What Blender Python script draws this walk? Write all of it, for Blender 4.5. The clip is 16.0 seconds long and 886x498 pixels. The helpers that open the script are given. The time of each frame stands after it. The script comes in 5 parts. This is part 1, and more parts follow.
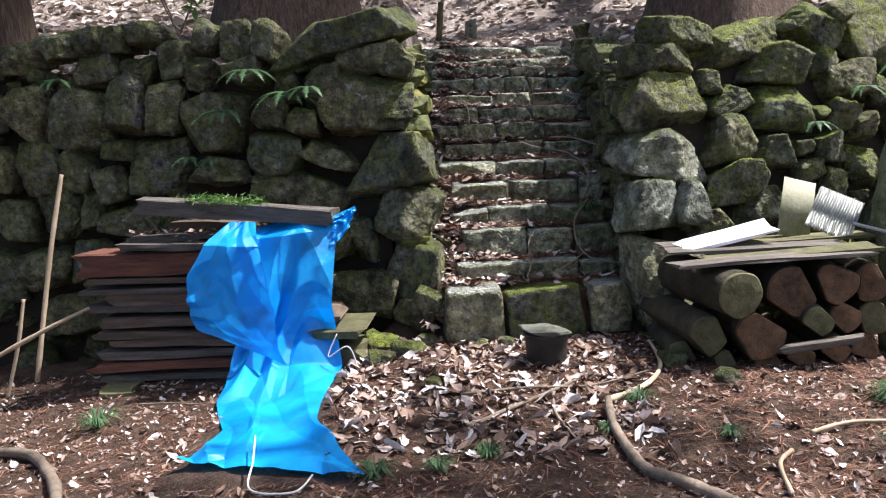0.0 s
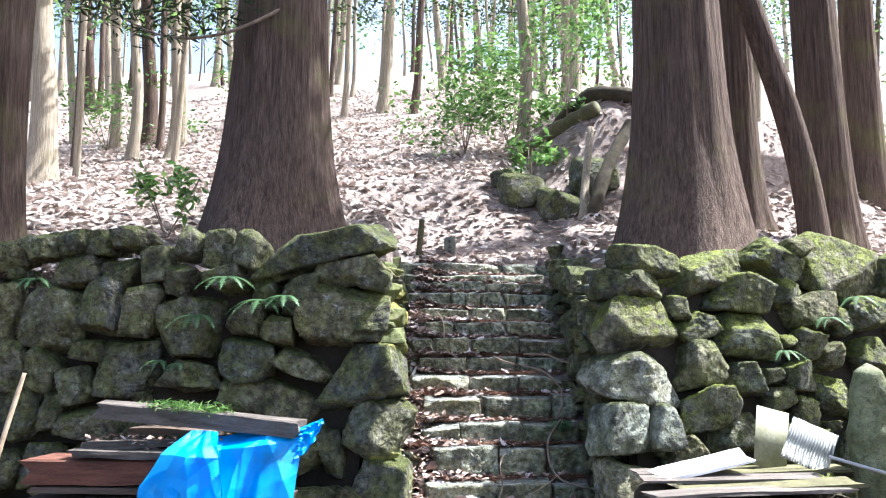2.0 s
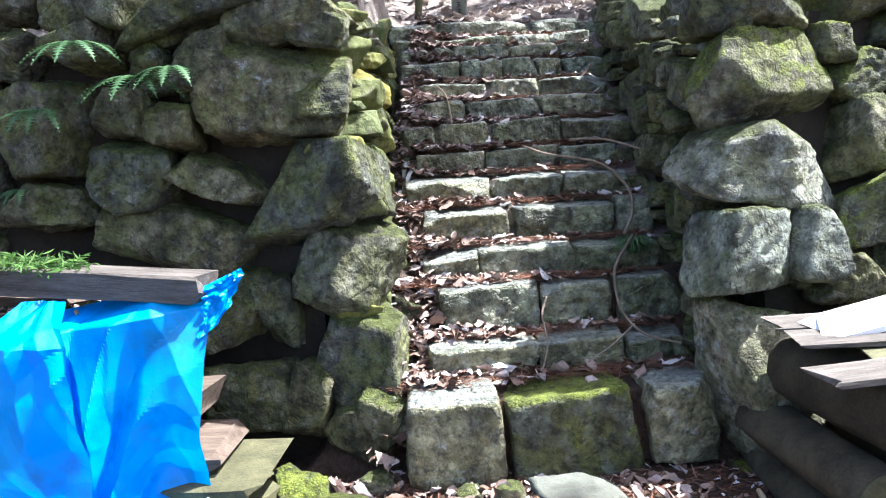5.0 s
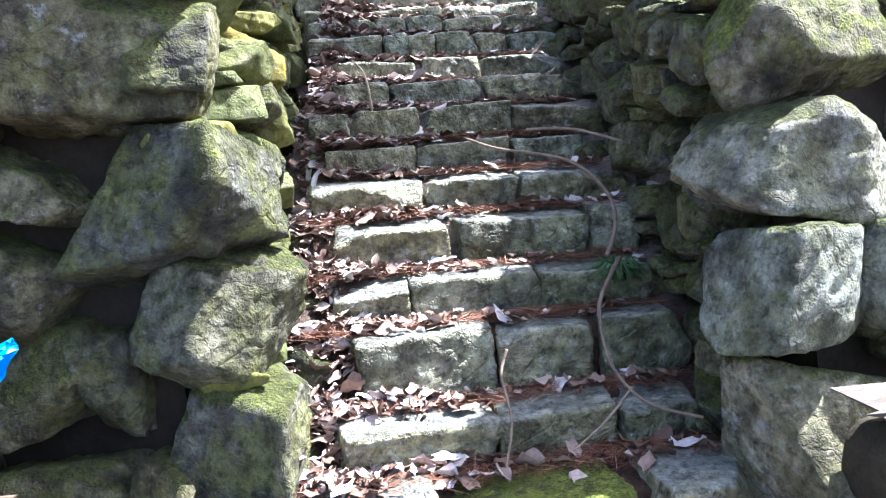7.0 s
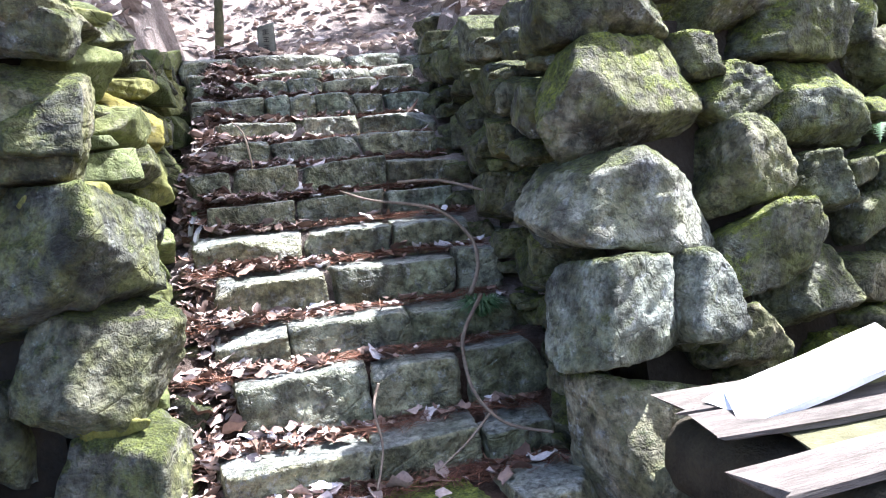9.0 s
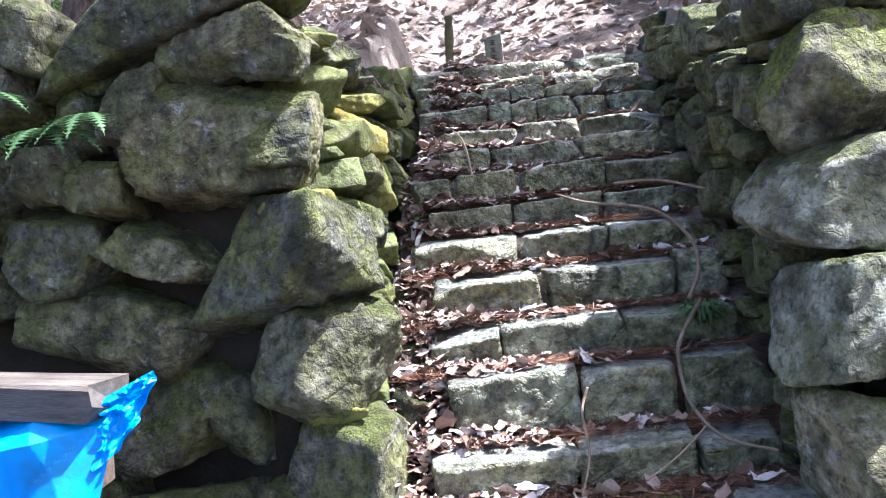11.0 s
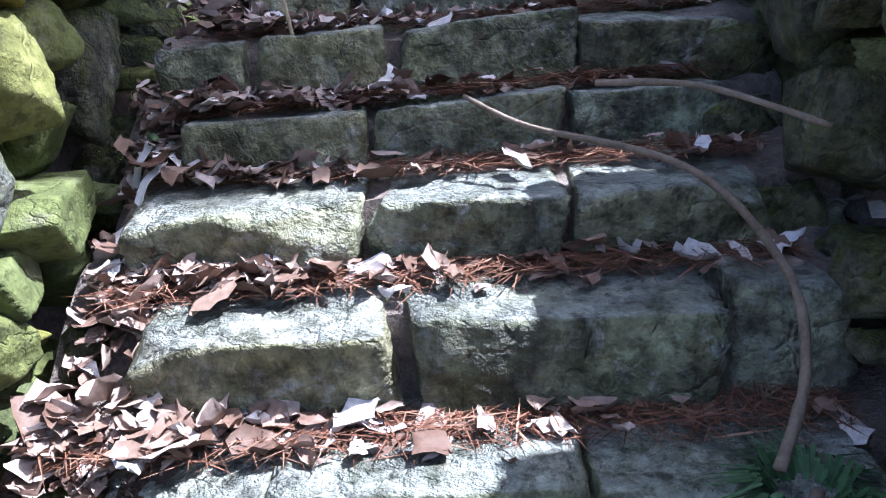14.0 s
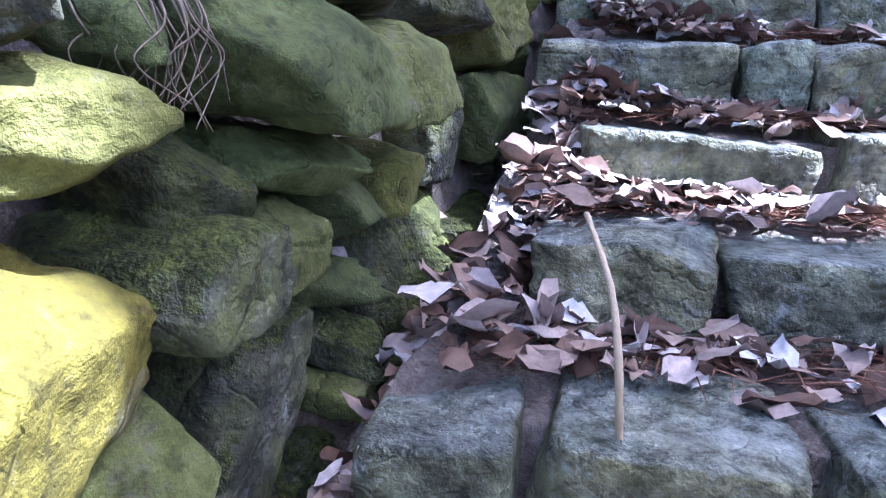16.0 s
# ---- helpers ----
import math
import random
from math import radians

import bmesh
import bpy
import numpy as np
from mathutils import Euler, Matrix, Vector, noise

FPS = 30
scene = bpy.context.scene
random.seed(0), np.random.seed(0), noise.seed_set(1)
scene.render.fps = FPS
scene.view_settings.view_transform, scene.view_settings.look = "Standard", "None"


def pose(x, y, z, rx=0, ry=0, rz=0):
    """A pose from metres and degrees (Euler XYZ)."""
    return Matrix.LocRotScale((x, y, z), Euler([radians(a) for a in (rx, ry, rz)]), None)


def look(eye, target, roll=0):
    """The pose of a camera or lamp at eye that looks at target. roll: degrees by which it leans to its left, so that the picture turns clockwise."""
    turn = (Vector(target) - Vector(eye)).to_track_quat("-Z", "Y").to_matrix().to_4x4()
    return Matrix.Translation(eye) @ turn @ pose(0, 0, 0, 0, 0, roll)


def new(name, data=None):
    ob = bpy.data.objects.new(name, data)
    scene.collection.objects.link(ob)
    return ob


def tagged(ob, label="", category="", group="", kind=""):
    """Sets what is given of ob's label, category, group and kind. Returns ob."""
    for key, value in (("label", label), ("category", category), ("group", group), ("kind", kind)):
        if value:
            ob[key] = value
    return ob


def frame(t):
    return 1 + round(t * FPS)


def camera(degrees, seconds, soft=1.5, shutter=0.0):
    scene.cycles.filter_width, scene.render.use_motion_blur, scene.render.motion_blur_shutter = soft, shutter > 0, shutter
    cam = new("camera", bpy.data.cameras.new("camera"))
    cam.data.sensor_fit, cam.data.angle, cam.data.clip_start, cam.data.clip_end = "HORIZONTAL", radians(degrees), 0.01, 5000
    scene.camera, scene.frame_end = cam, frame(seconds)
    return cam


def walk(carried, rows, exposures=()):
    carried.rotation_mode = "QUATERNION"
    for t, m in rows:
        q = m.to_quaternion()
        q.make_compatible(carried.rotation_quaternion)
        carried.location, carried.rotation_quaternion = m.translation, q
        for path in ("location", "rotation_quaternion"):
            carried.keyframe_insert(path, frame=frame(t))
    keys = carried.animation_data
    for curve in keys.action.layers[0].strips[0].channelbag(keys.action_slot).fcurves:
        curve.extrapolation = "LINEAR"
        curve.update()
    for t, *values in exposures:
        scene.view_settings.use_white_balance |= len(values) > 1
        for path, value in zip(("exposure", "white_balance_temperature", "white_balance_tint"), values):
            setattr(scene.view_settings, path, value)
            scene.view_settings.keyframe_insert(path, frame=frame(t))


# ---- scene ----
cam = camera(60.0, 16.0, 1.1)
PATH = (
    (0, (0.471, -0.946, 1.582), (0.357, 1.028, 1.277), -2.3),
    (0.5, (0.437, -0.954, 1.633), (0.211, 1.029, 1.497), 1.1),
    (1, (0.457, -0.948, 1.672), (0.286, 1.042, 1.78), 1.3),
    (1.5, (0.472, -0.935, 1.654), (0.323, 1.046, 1.877), 0.6),
    (2, (0.5, -0.941, 1.642), (0.454, 1.045, 1.869), 0.1),
    (2.5, (0.53, -0.93, 1.593), (0.572, 1.067, 1.698), -1.9),
    (3, (0.538, -0.851, 1.579), (0.584, 1.147, 1.533), -3.9),
    (3.5, (0.519, -0.447, 1.565), (0.451, 1.541, 1.348), -4.9),
    (4, (0.558, 0.14, 1.564), (0.485, 2.114, 1.251), -3.3),
    (4.5, (0.618, 0.847, 1.57), (0.499, 2.812, 1.219), -3.9),
    (4.7, (0.61, 1.097, 1.569), (0.468, 3.071, 1.277), -3.8),
    (6.8, (0.564, 2.644, 1.5), (0.577, 4.617, 1.169), -3.8),
    (7, (0.576, 2.649, 1.51), (0.617, 4.625, 1.202), -3.9),
    (7.5, (0.573, 2.612, 1.508), (0.677, 4.593, 1.246), -3.6),
    (8, (0.619, 2.559, 1.511), (0.819, 4.535, 1.281), -4.1),
    (8.2, (0.621, 2.522, 1.503), (0.889, 4.492, 1.284), -4.6),
    (10.3, (0.86, 2.231, 1.476), (1.112, 4.209, 1.329), -7.3),
    (10.5, (0.853, 2.271, 1.461), (0.931, 4.265, 1.336), -7.7),
    (11, (0.817, 2.372, 1.454), (0.503, 4.345, 1.351), -6.9),
    (11.5, (0.774, 2.58, 1.456), (0.22, 4.497, 1.34), -5.3),
    (12, (0.812, 2.927, 1.4), (0.406, 4.869, 1.152), -4.8),
    (12.5, (0.801, 3.396, 1.367), (0.378, 5.326, 1.055), -5.9),
    (13, (0.768, 3.902, 1.395), (0.49, 5.836, 0.969), -2.9),
    (13.5, (0.897, 4.355, 1.36), (0.701, 6.275, 0.853), -1.9),
    (14, (0.965, 4.683, 1.636), (0.714, 6.582, 1.066), -4.4),
    (14.5, (0.867, 5.012, 1.779), (0.48, 6.921, 1.327), -6.5),
    (15, (0.768, 5.263, 1.838), (0.188, 7.115, 1.354), -5.1),
    (15.5, (0.641, 5.53, 1.981), (-0.11, 7.298, 1.422), -3.2),
    (16, (0.463, 5.782, 2.132), (-0.269, 7.564, 1.594), 2.3),
)

EXPOSURES = ((0.0, 1.2, 6400, 13), (0.5, 1.6, 6200, 12), (1.0, 1.95, 6000, 11), (2.0, 2.2, 6000, 11), (3.0, 2.15, 6100, 11), (3.5, 2.1, 6000, 11), (4.5, 2.15, 5900, 10), (7.0, 2.65, 5800, 15), (8.0, 2.65, 5800, 15), (10.5, 2.3, 5900, 17), (11.5, 2.5, 5800, 15), (12.5, 2.55, 5800, 15), (13.5, 2.2, 5700, 17), (14.0, 1.95, 5400, 15), (14.5, 1.95, 5000, 12), (15.0, 2.35, 4900, 11), (16.0, 2.65, 5000, 22))
walk(cam, [(t, look(eye, target, roll)) for t, eye, target, roll in PATH], EXPOSURES)

# ---- light ----
SUN = Vector((0.56, 0.17, 1.0)).normalized()
world = bpy.data.worlds.new("sky")
scene.world = world
world.use_nodes = True
sky = world.node_tree.nodes.new("ShaderNodeTexSky")
sky.sky_type, sky.sun_disc = "NISHITA", False
sky.dust_density = 5.0
sky.sun_elevation, sky.sun_rotation = math.asin(SUN.z), math.atan2(SUN.x, SUN.y)
background = world.node_tree.nodes["Background"]
background.inputs[1].default_value = 0.11
world.node_tree.links.new(sky.outputs[0], background.inputs[0])
lamp = bpy.data.lights.new("sun", "SUN")
lamp.energy, lamp.angle, lamp.color = 5.0, radians(0.6), (1.0, 0.97, 0.92)
new("sun", lamp).matrix_world = look(SUN * 40, (0, 0, 0))
scene.view_settings.exposure = 0.0


# ---- materials ----
class Mat:
    """A small builder for node materials in object-free, real-world coordinates."""

    def __init__(self, name, rough=0.85, spec=0.3):
        self.m = bpy.data.materials.new(name)
        self.m.use_nodes = True
        self.t = self.m.node_tree
        self.b = self.t.nodes["Principled BSDF"]
        self.b.inputs["Roughness"].default_value = rough
        self.b.inputs["Specular IOR Level"].default_value = spec
        self.geo = self.t.nodes.new("ShaderNodeNewGeometry")
        self.tex = self.t.nodes.new("ShaderNodeTexCoord")
        self.info = self.t.nodes.new("ShaderNodeObjectInfo")

    def link(self, a, b):
        self.t.links.new(a, b)

    def noise(self, scale, detail=4.0, rough=0.6, where=None, stretch=None):
        n = self.t.nodes.new("ShaderNodeTexNoise")
        n.inputs["Scale"].default_value, n.inputs["Detail"].default_value, n.inputs["Roughness"].default_value = scale, detail, rough
        where = where or self.geo.outputs["Position"]
        if stretch:
            mp = self.t.nodes.new("ShaderNodeMapping")
            mp.inputs["Scale"].default_value = stretch
            self.link(where, mp.inputs[0])
            where = mp.outputs[0]
        self.link(where, n.inputs["Vector"])
        return n.outputs[0]

    def ramp(self, fac, *stops):
        r = self.t.nodes.new("ShaderNodeValToRGB")
        while len(r.color_ramp.elements) < len(stops):
            r.color_ramp.elements.new(0.5)
        for e, (p, c) in zip(r.color_ramp.elements, stops):
            e.position, e.color = p, (*c, 1) if isinstance(c, tuple) else (c, c, c, 1)
        self.link(fac, r.inputs[0])
        return r.outputs[0]

    def math(self, op, a, b=0.5):
        n = self.t.nodes.new("ShaderNodeMath")
        n.operation = op
        for k, v in enumerate((a, b)):
            if isinstance(v, (int, float)):
                n.inputs[k].default_value = v
            else:
                self.link(v, n.inputs[k])
        return n.outputs[0]

    def mix(self, fac, a, b, kind="MIX"):
        n = self.t.nodes.new("ShaderNodeMix")
        n.data_type, n.blend_type = "RGBA", kind
        for k, v in ((0, fac), (6, a), (7, b)):
            if isinstance(v, tuple):
                n.inputs[k].default_value = (*v, 1)
            elif isinstance(v, (int, float)):
                n.inputs[k].default_value = v
            else:
                self.link(v, n.inputs[k])
        return n.outputs[2]

    def up(self):
        s = self.t.nodes.new("ShaderNodeSeparateXYZ")
        self.link(self.geo.outputs["Normal"], s.inputs[0])
        return s.outputs[2]

    def done(self, colour, height=None, strength=0.5, distance=0.02):
        if isinstance(colour, tuple):
            self.b.inputs["Base Color"].default_value = (*colour, 1)
        else:
            self.link(colour, self.b.inputs["Base Color"])
        if height is not None:
            n = self.t.nodes.new("ShaderNodeBump")
            n.inputs["Strength"].default_value, n.inputs["Distance"].default_value = strength, distance
            self.link(height, n.inputs["Height"])
            self.link(n.outputs[0], self.b.inputs["Normal"])
        return self.m


def rock_material(name, moss=0.5, pale=0.5, tint=(1, 1, 1), rough=0.85, lush=1.0, sky_sheen=0.0):
    m = Mat(name, rough, 0.4)
    t = lambda c: tuple(a * b for a, b in zip(c, tint))
    big, mid, fine = m.noise(2.2, 3), m.noise(9, 5, 0.65), m.noise(60, 6, 0.7)
    col = m.ramp(mid, (0.3, t((0.045, 0.045, 0.038))), (0.48, t((0.12, 0.123, 0.102))), (0.62, t((0.19, 0.197, 0.17))), (0.8, t((0.29, 0.3, 0.275))))
    hue = m.ramp(m.info.outputs["Random"], (0.0, (0.75, 0.78, 0.68)), (0.4, (1.0, 1.0, 1.0)), (0.7, (1.15, 1.05, 0.9)), (1.0, (0.9, 1.0, 1.05)))
    col = m.mix(1.0, col, hue, "MULTIPLY")
    lich = m.ramp(m.noise(14, 6, 0.75), (0.60 - 0.06 * pale, 0.0), (0.68 - 0.04 * pale, 1.0))
    col = m.mix(m.math("MULTIPLY", lich, 0.8), col, (0.47, 0.5, 0.49))
    olive = m.ramp(m.noise(5, 5, 0.7), (0.42, 0.0), (0.58, 1.0))
    col = m.mix(m.math("MULTIPLY", olive, max(0.35, 0.35 + 0.5 * moss)), col, (0.15, 0.163, 0.045))
    grow = m.math("ADD", m.math("MULTIPLY", m.up(), 0.32), m.noise(7, 6, 0.75))
    green = m.ramp(grow, (0.74 - 0.16 * moss, 0.0), (0.84 - 0.16 * moss, 1.0))
    mosscol = m.ramp(m.noise(90, 4), (0.3, (0.035 * lush, 0.055 * lush, 0.01)), (0.7, (0.17 * lush, 0.2 * lush, 0.03)))
    col = m.mix(m.math("MULTIPLY", green, 0.85), col, mosscol)
    stain = m.ramp(m.noise(4, 6, 0.7, None, (1, 1, 0.6)), (0.36, 0.35), (0.52, 1.0))
    col = m.mix(1.0, col, stain, "MULTIPLY")
    # Pale sky reflection painted into the colour of the trodden upward faces.
    if sky_sheen:
        sheen_mask = m.math("MULTIPLY", m.ramp(m.up(), (0.6, 0.0), (0.9, 1.0)), m.ramp(m.noise(6, 5, 0.7), (0.35, 0.4), (0.6, 1.0)))
        col = m.mix(m.math("MULTIPLY", sheen_mask, sky_sheen), col, (0.42, 0.45, 0.43))
    blotch = m.ramp(m.noise(24, 5, 0.7), (0.36, 0.4), (0.5, 1.0), (0.68, 1.15))
    col = m.mix(1.0, col, blotch, "MULTIPLY")
    grain = m.ramp(fine, (0.3, 0.7), (0.7, 1.2))
    col = m.mix(1.0, col, grain, "MULTIPLY")
    warped = m.mix(0.12, m.geo.outputs["Position"], m.noise(7, 4), "ADD")
    crack = m.t.nodes.new("ShaderNodeTexVoronoi")
    crack.feature = "DISTANCE_TO_EDGE"
    crack.inputs["Scale"].default_value = 5.5
    m.link(warped, crack.inputs["Vector"])
    line = m.ramp(crack.outputs[0], (0.0, 0.0), (0.03, 1.0))
    chip = m.t.nodes.new("ShaderNodeTexVoronoi")
    chip.inputs["Scale"].default_value = 13
    m.link(warped, chip.inputs["Vector"])
    h = m.math("ADD", m.math("MULTIPLY", mid, 1.5), m.math("MULTIPLY", fine, 0.3))
    h = m.math("ADD", h, m.math("MULTIPLY", line, 0.12))
    h = m.math("ADD", h, m.math("MULTIPLY", chip.outputs[0], 0.55))
    h = m.math("ADD", h, m.math("MULTIPLY", m.math("MULTIPLY", green, m.noise(120, 3)), 0.5))
    col = m.mix(1.0, col, m.ramp(chip.outputs[0], (0.1, 1.15), (0.7, 0.75)), "MULTIPLY")
    return m.done(col, h, 1.0, 0.05)


ROCK = rock_material("wall_rock", 0.6, 0.45, (1.3, 1.25, 1.02))
ROCK_MOSSY = rock_material("mossy_rock", 0.85, 0.3)
ROCK_LUSH = rock_material("rock_under_bright_moss", 1.0, 0.3, (1.3, 1.3, 1.2), 0.85, 1.8)
ROCK_PALE = rock_material("pale_rock", 0.3, 1.0, (2.1, 2.1, 2.0))
STEP = rock_material("step_rock", -0.25, 0.9, (2.3, 2.32, 1.95), 0.5, sky_sheen=0.85)


def plain_material(name, a, b, scale=8, rough=0.8, bump=0.4, stretch=None, spec=0.3, where="Position"):
    m = Mat(name, rough, spec)
    src = m.geo.outputs["Position"] if where == "Position" else m.tex.outputs["Object"]
    n, f = m.noise(scale, 5, 0.65, src, stretch), m.noise(scale * 9, 4, 0.6, src, stretch)
    col = m.ramp(m.math("ADD", m.math("MULTIPLY", n, 0.7), m.math("MULTIPLY", f, 0.3)), (0.32, a), (0.68, b))
    col = m.mix(1.0, col, m.ramp(m.info.outputs["Random"], (0.0, 0.75), (1.0, 1.2)), "MULTIPLY")
    return m.done(col, m.math("ADD", n, f), bump, 0.01)


def algae_material(name, dark, middle, light):
    """Smooth-faced rock under a thin even coat of yellow-green algae."""
    m = Mat(name, 0.8, 0.35)
    big, mid, fine = m.noise(4.5, 4, 0.6), m.noise(16, 6, 0.7), m.noise(85, 5, 0.7)
    col = m.ramp(m.math("ADD", m.math("MULTIPLY", big, 0.55), m.math("MULTIPLY", mid, 0.45)), (0.34, dark), (0.5, middle), (0.66, light))
    hue = m.ramp(m.info.outputs["Random"], (0.0, (0.6, 0.68, 0.75)), (0.35, (0.8, 0.9, 0.8)), (0.8, (1.0, 1.0, 0.9)), (1.0, (1.3, 1.15, 0.6)))
    col = m.mix(1.0, col, hue, "MULTIPLY")
    bare = m.ramp(m.noise(9, 6, 0.75), (0.56, 0.0), (0.63, 1.0))
    col = m.mix(m.math("MULTIPLY", bare, 0.6), col, (0.16, 0.15, 0.11))
    col = m.mix(1.0, col, m.ramp(m.noise(30, 5, 0.7), (0.34, 0.5), (0.48, 1.0)), "MULTIPLY")
    col = m.mix(1.0, col, m.ramp(fine, (0.3, 0.8), (0.7, 1.15)), "MULTIPLY")
    crack = m.t.nodes.new("ShaderNodeTexVoronoi")
    crack.feature = "DISTANCE_TO_EDGE"
    crack.inputs["Scale"].default_value = 4.0
    m.link(m.mix(0.2, m.geo.outputs["Position"], m.noise(6, 4), "ADD"), crack.inputs["Vector"])
    h = m.math("ADD", m.math("MULTIPLY", mid, 0.8), m.math("MULTIPLY", fine, 0.22))
    h = m.math("ADD", h, m.math("MULTIPLY", m.ramp(crack.outputs[0], (0.0, 0.0), (0.02, 1.0)), 0.15))
    return m.done(col, h, 0.9, 0.03)


FLANK_ROCK = algae_material("yellow_algae_rock", (0.055, 0.062, 0.024), (0.13, 0.14, 0.045), (0.24, 0.25, 0.1))
YELLOW_ROCK = algae_material("yellow_lichened_rock", (0.055, 0.048, 0.014), (0.16, 0.135, 0.02), (0.28, 0.24, 0.045))


def island_material(name, *stops, rough=0.75, through_light=0.0):
    """Leaves and needles: one hue a piece."""
    m = Mat(name, rough, 0.3)
    col = m.ramp(m.geo.outputs["Random Per Island"], *stops)
    col = m.mix(1.0, col, m.ramp(m.noise(70, 3), (0.3, 0.75), (0.7, 1.2)), "MULTIPLY")
    m.done(col)
    if through_light:
        tr = m.t.nodes.new("ShaderNodeBsdfTranslucent")
        m.link(col, tr.inputs[0])
        mx = m.t.nodes.new("ShaderNodeMixShader")
        mx.inputs[0].default_value = through_light
        m.link(m.b.outputs[0], mx.inputs[1])
        m.link(tr.outputs[0], mx.inputs[2])
        m.link(mx.outputs[0], m.t.nodes["Material Output"].inputs[0])
    return m.m


def soil_material():
    """Dark trodden earth on the flat, a carpet of old leaves uphill, paler still for painted sun glare."""
    m = Mat("forest_soil", 0.95, 0.2)
    s = m.t.nodes.new("ShaderNodeSeparateXYZ")
    m.link(m.geo.outputs["Position"], s.inputs[0])
    n, f, g = m.noise(5, 6, 0.7), m.noise(45, 6, 0.75), m.noise(140, 3, 0.7)
    mixed = m.math("ADD", m.math("MULTIPLY", n, 0.4), m.math("ADD", m.math("MULTIPLY", f, 0.4), m.math("MULTIPLY", g, 0.2)))
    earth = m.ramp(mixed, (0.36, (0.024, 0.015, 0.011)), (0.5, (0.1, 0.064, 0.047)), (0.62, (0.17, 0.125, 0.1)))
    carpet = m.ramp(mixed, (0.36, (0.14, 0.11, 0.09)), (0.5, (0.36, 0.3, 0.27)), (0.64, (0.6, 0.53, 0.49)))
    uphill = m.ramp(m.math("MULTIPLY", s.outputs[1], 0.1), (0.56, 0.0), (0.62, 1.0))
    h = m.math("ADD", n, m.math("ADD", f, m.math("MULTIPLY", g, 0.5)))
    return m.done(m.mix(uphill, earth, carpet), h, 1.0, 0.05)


SOIL = soil_material()
# Earth coloured well below SOIL, so that gaps between stones look deeply shaded.
SHADED_SOIL = plain_material("shaded_earth", (0.015, 0.012, 0.009), (0.05, 0.04, 0.028), 5, 0.95, 0.6)
DEAD_LEAF = island_material("dead_leaf", (0.0, (0.09, 0.05, 0.036)), (0.35, (0.2, 0.13, 0.1)), (0.6, (0.33, 0.25, 0.215)), (0.85, (0.5, 0.43, 0.41)), (1.0, (0.62, 0.6, 0.61)), rough=0.6)
# Pale old leaves, their colour lifted further to carry the hillside's glaring sun.
HILL_LEAF = island_material("pale_sunlit_leaf", (0.0, (0.26, 0.2, 0.17)), (0.4, (0.48, 0.41, 0.37)), (1.0, (0.72, 0.66, 0.62)), rough=0.6)
NEEDLE = island_material("cedar_needle", (0.0, (0.08, 0.032, 0.02)), (0.6, (0.2, 0.085, 0.05)), (1.0, (0.34, 0.2, 0.14)))
GREEN_LEAF = island_material("evergreen_leaf", (0.0, (0.05, 0.1, 0.03)), (0.6, (0.11, 0.22, 0.06)), (1.0, (0.2, 0.34, 0.09)), rough=0.35, through_light=0.45)
FERN = island_material("fern_leaf", (0.0, (0.045, 0.1, 0.045)), (1.0, (0.1, 0.2, 0.085)), rough=0.5, through_light=0.3)
CONIFER = island_material("conifer_spray", (0.0, (0.02, 0.035, 0.015)), (1.0, (0.05, 0.075, 0.025)), through_light=0.15)
TWIG = plain_material("grey_brown_twig", (0.1, 0.075, 0.055), (0.3, 0.24, 0.19), 14, 0.85)
BAMBOO = plain_material("dry_bamboo", (0.3, 0.22, 0.14), (0.5, 0.4, 0.29), 7, 0.6)
OLD_WOOD = plain_material("weathered_grey_wood", (0.035, 0.029, 0.025), (0.17, 0.15, 0.132), 3, 0.85, 0.7, (1, 9, 9), where="Object")
RED_WOOD = plain_material("rotting_red_wood", (0.06, 0.025, 0.018), (0.24, 0.1, 0.065), 3, 0.85, 0.7, (1, 9, 9), where="Object")
BROWN_WOOD = plain_material("damp_brown_wood", (0.05, 0.034, 0.026), (0.2, 0.15, 0.115), 3, 0.85, 0.7, (1, 9, 9), where="Object")
MOSSY_WOOD = plain_material("mossy_cut_wood", (0.05, 0.048, 0.025), (0.15, 0.145, 0.075), 9, 0.9, 0.5)
SPLIT_WOOD = plain_material("split_orange_wood", (0.045, 0.028, 0.017), (0.22, 0.13, 0.075), 11, 0.85, 0.7)
LOG_BARK = plain_material("dark_log_bark", (0.022, 0.018, 0.013), (0.085, 0.072, 0.045), 8, 0.95, 0.9)
BLACK_PLASTIC = plain_material("black_plastic", (0.012, 0.011, 0.01), (0.03, 0.028, 0.025), 12, 0.55, 0.1)
SLATE = plain_material("grey_slate", (0.07, 0.072, 0.06), (0.18, 0.19, 0.155), 9, 0.85, 0.5)
PILLAR = algae_material("lichened_granite", (0.07, 0.07, 0.04), (0.18, 0.18, 0.1), (0.34, 0.34, 0.23))
ROPE = plain_material("white_cord", (0.5, 0.5, 0.48), (0.75, 0.75, 0.72), 40, 0.8, 0.2)
WHITE_PAPER = plain_material("white_sheet", (0.6, 0.62, 0.66), (0.85, 0.87, 0.9), 9, 0.6, 0.1)
STEEL = plain_material("galvanised_steel", (0.3, 0.31, 0.32), (0.5, 0.5, 0.5), 12, 0.45, 0.1)


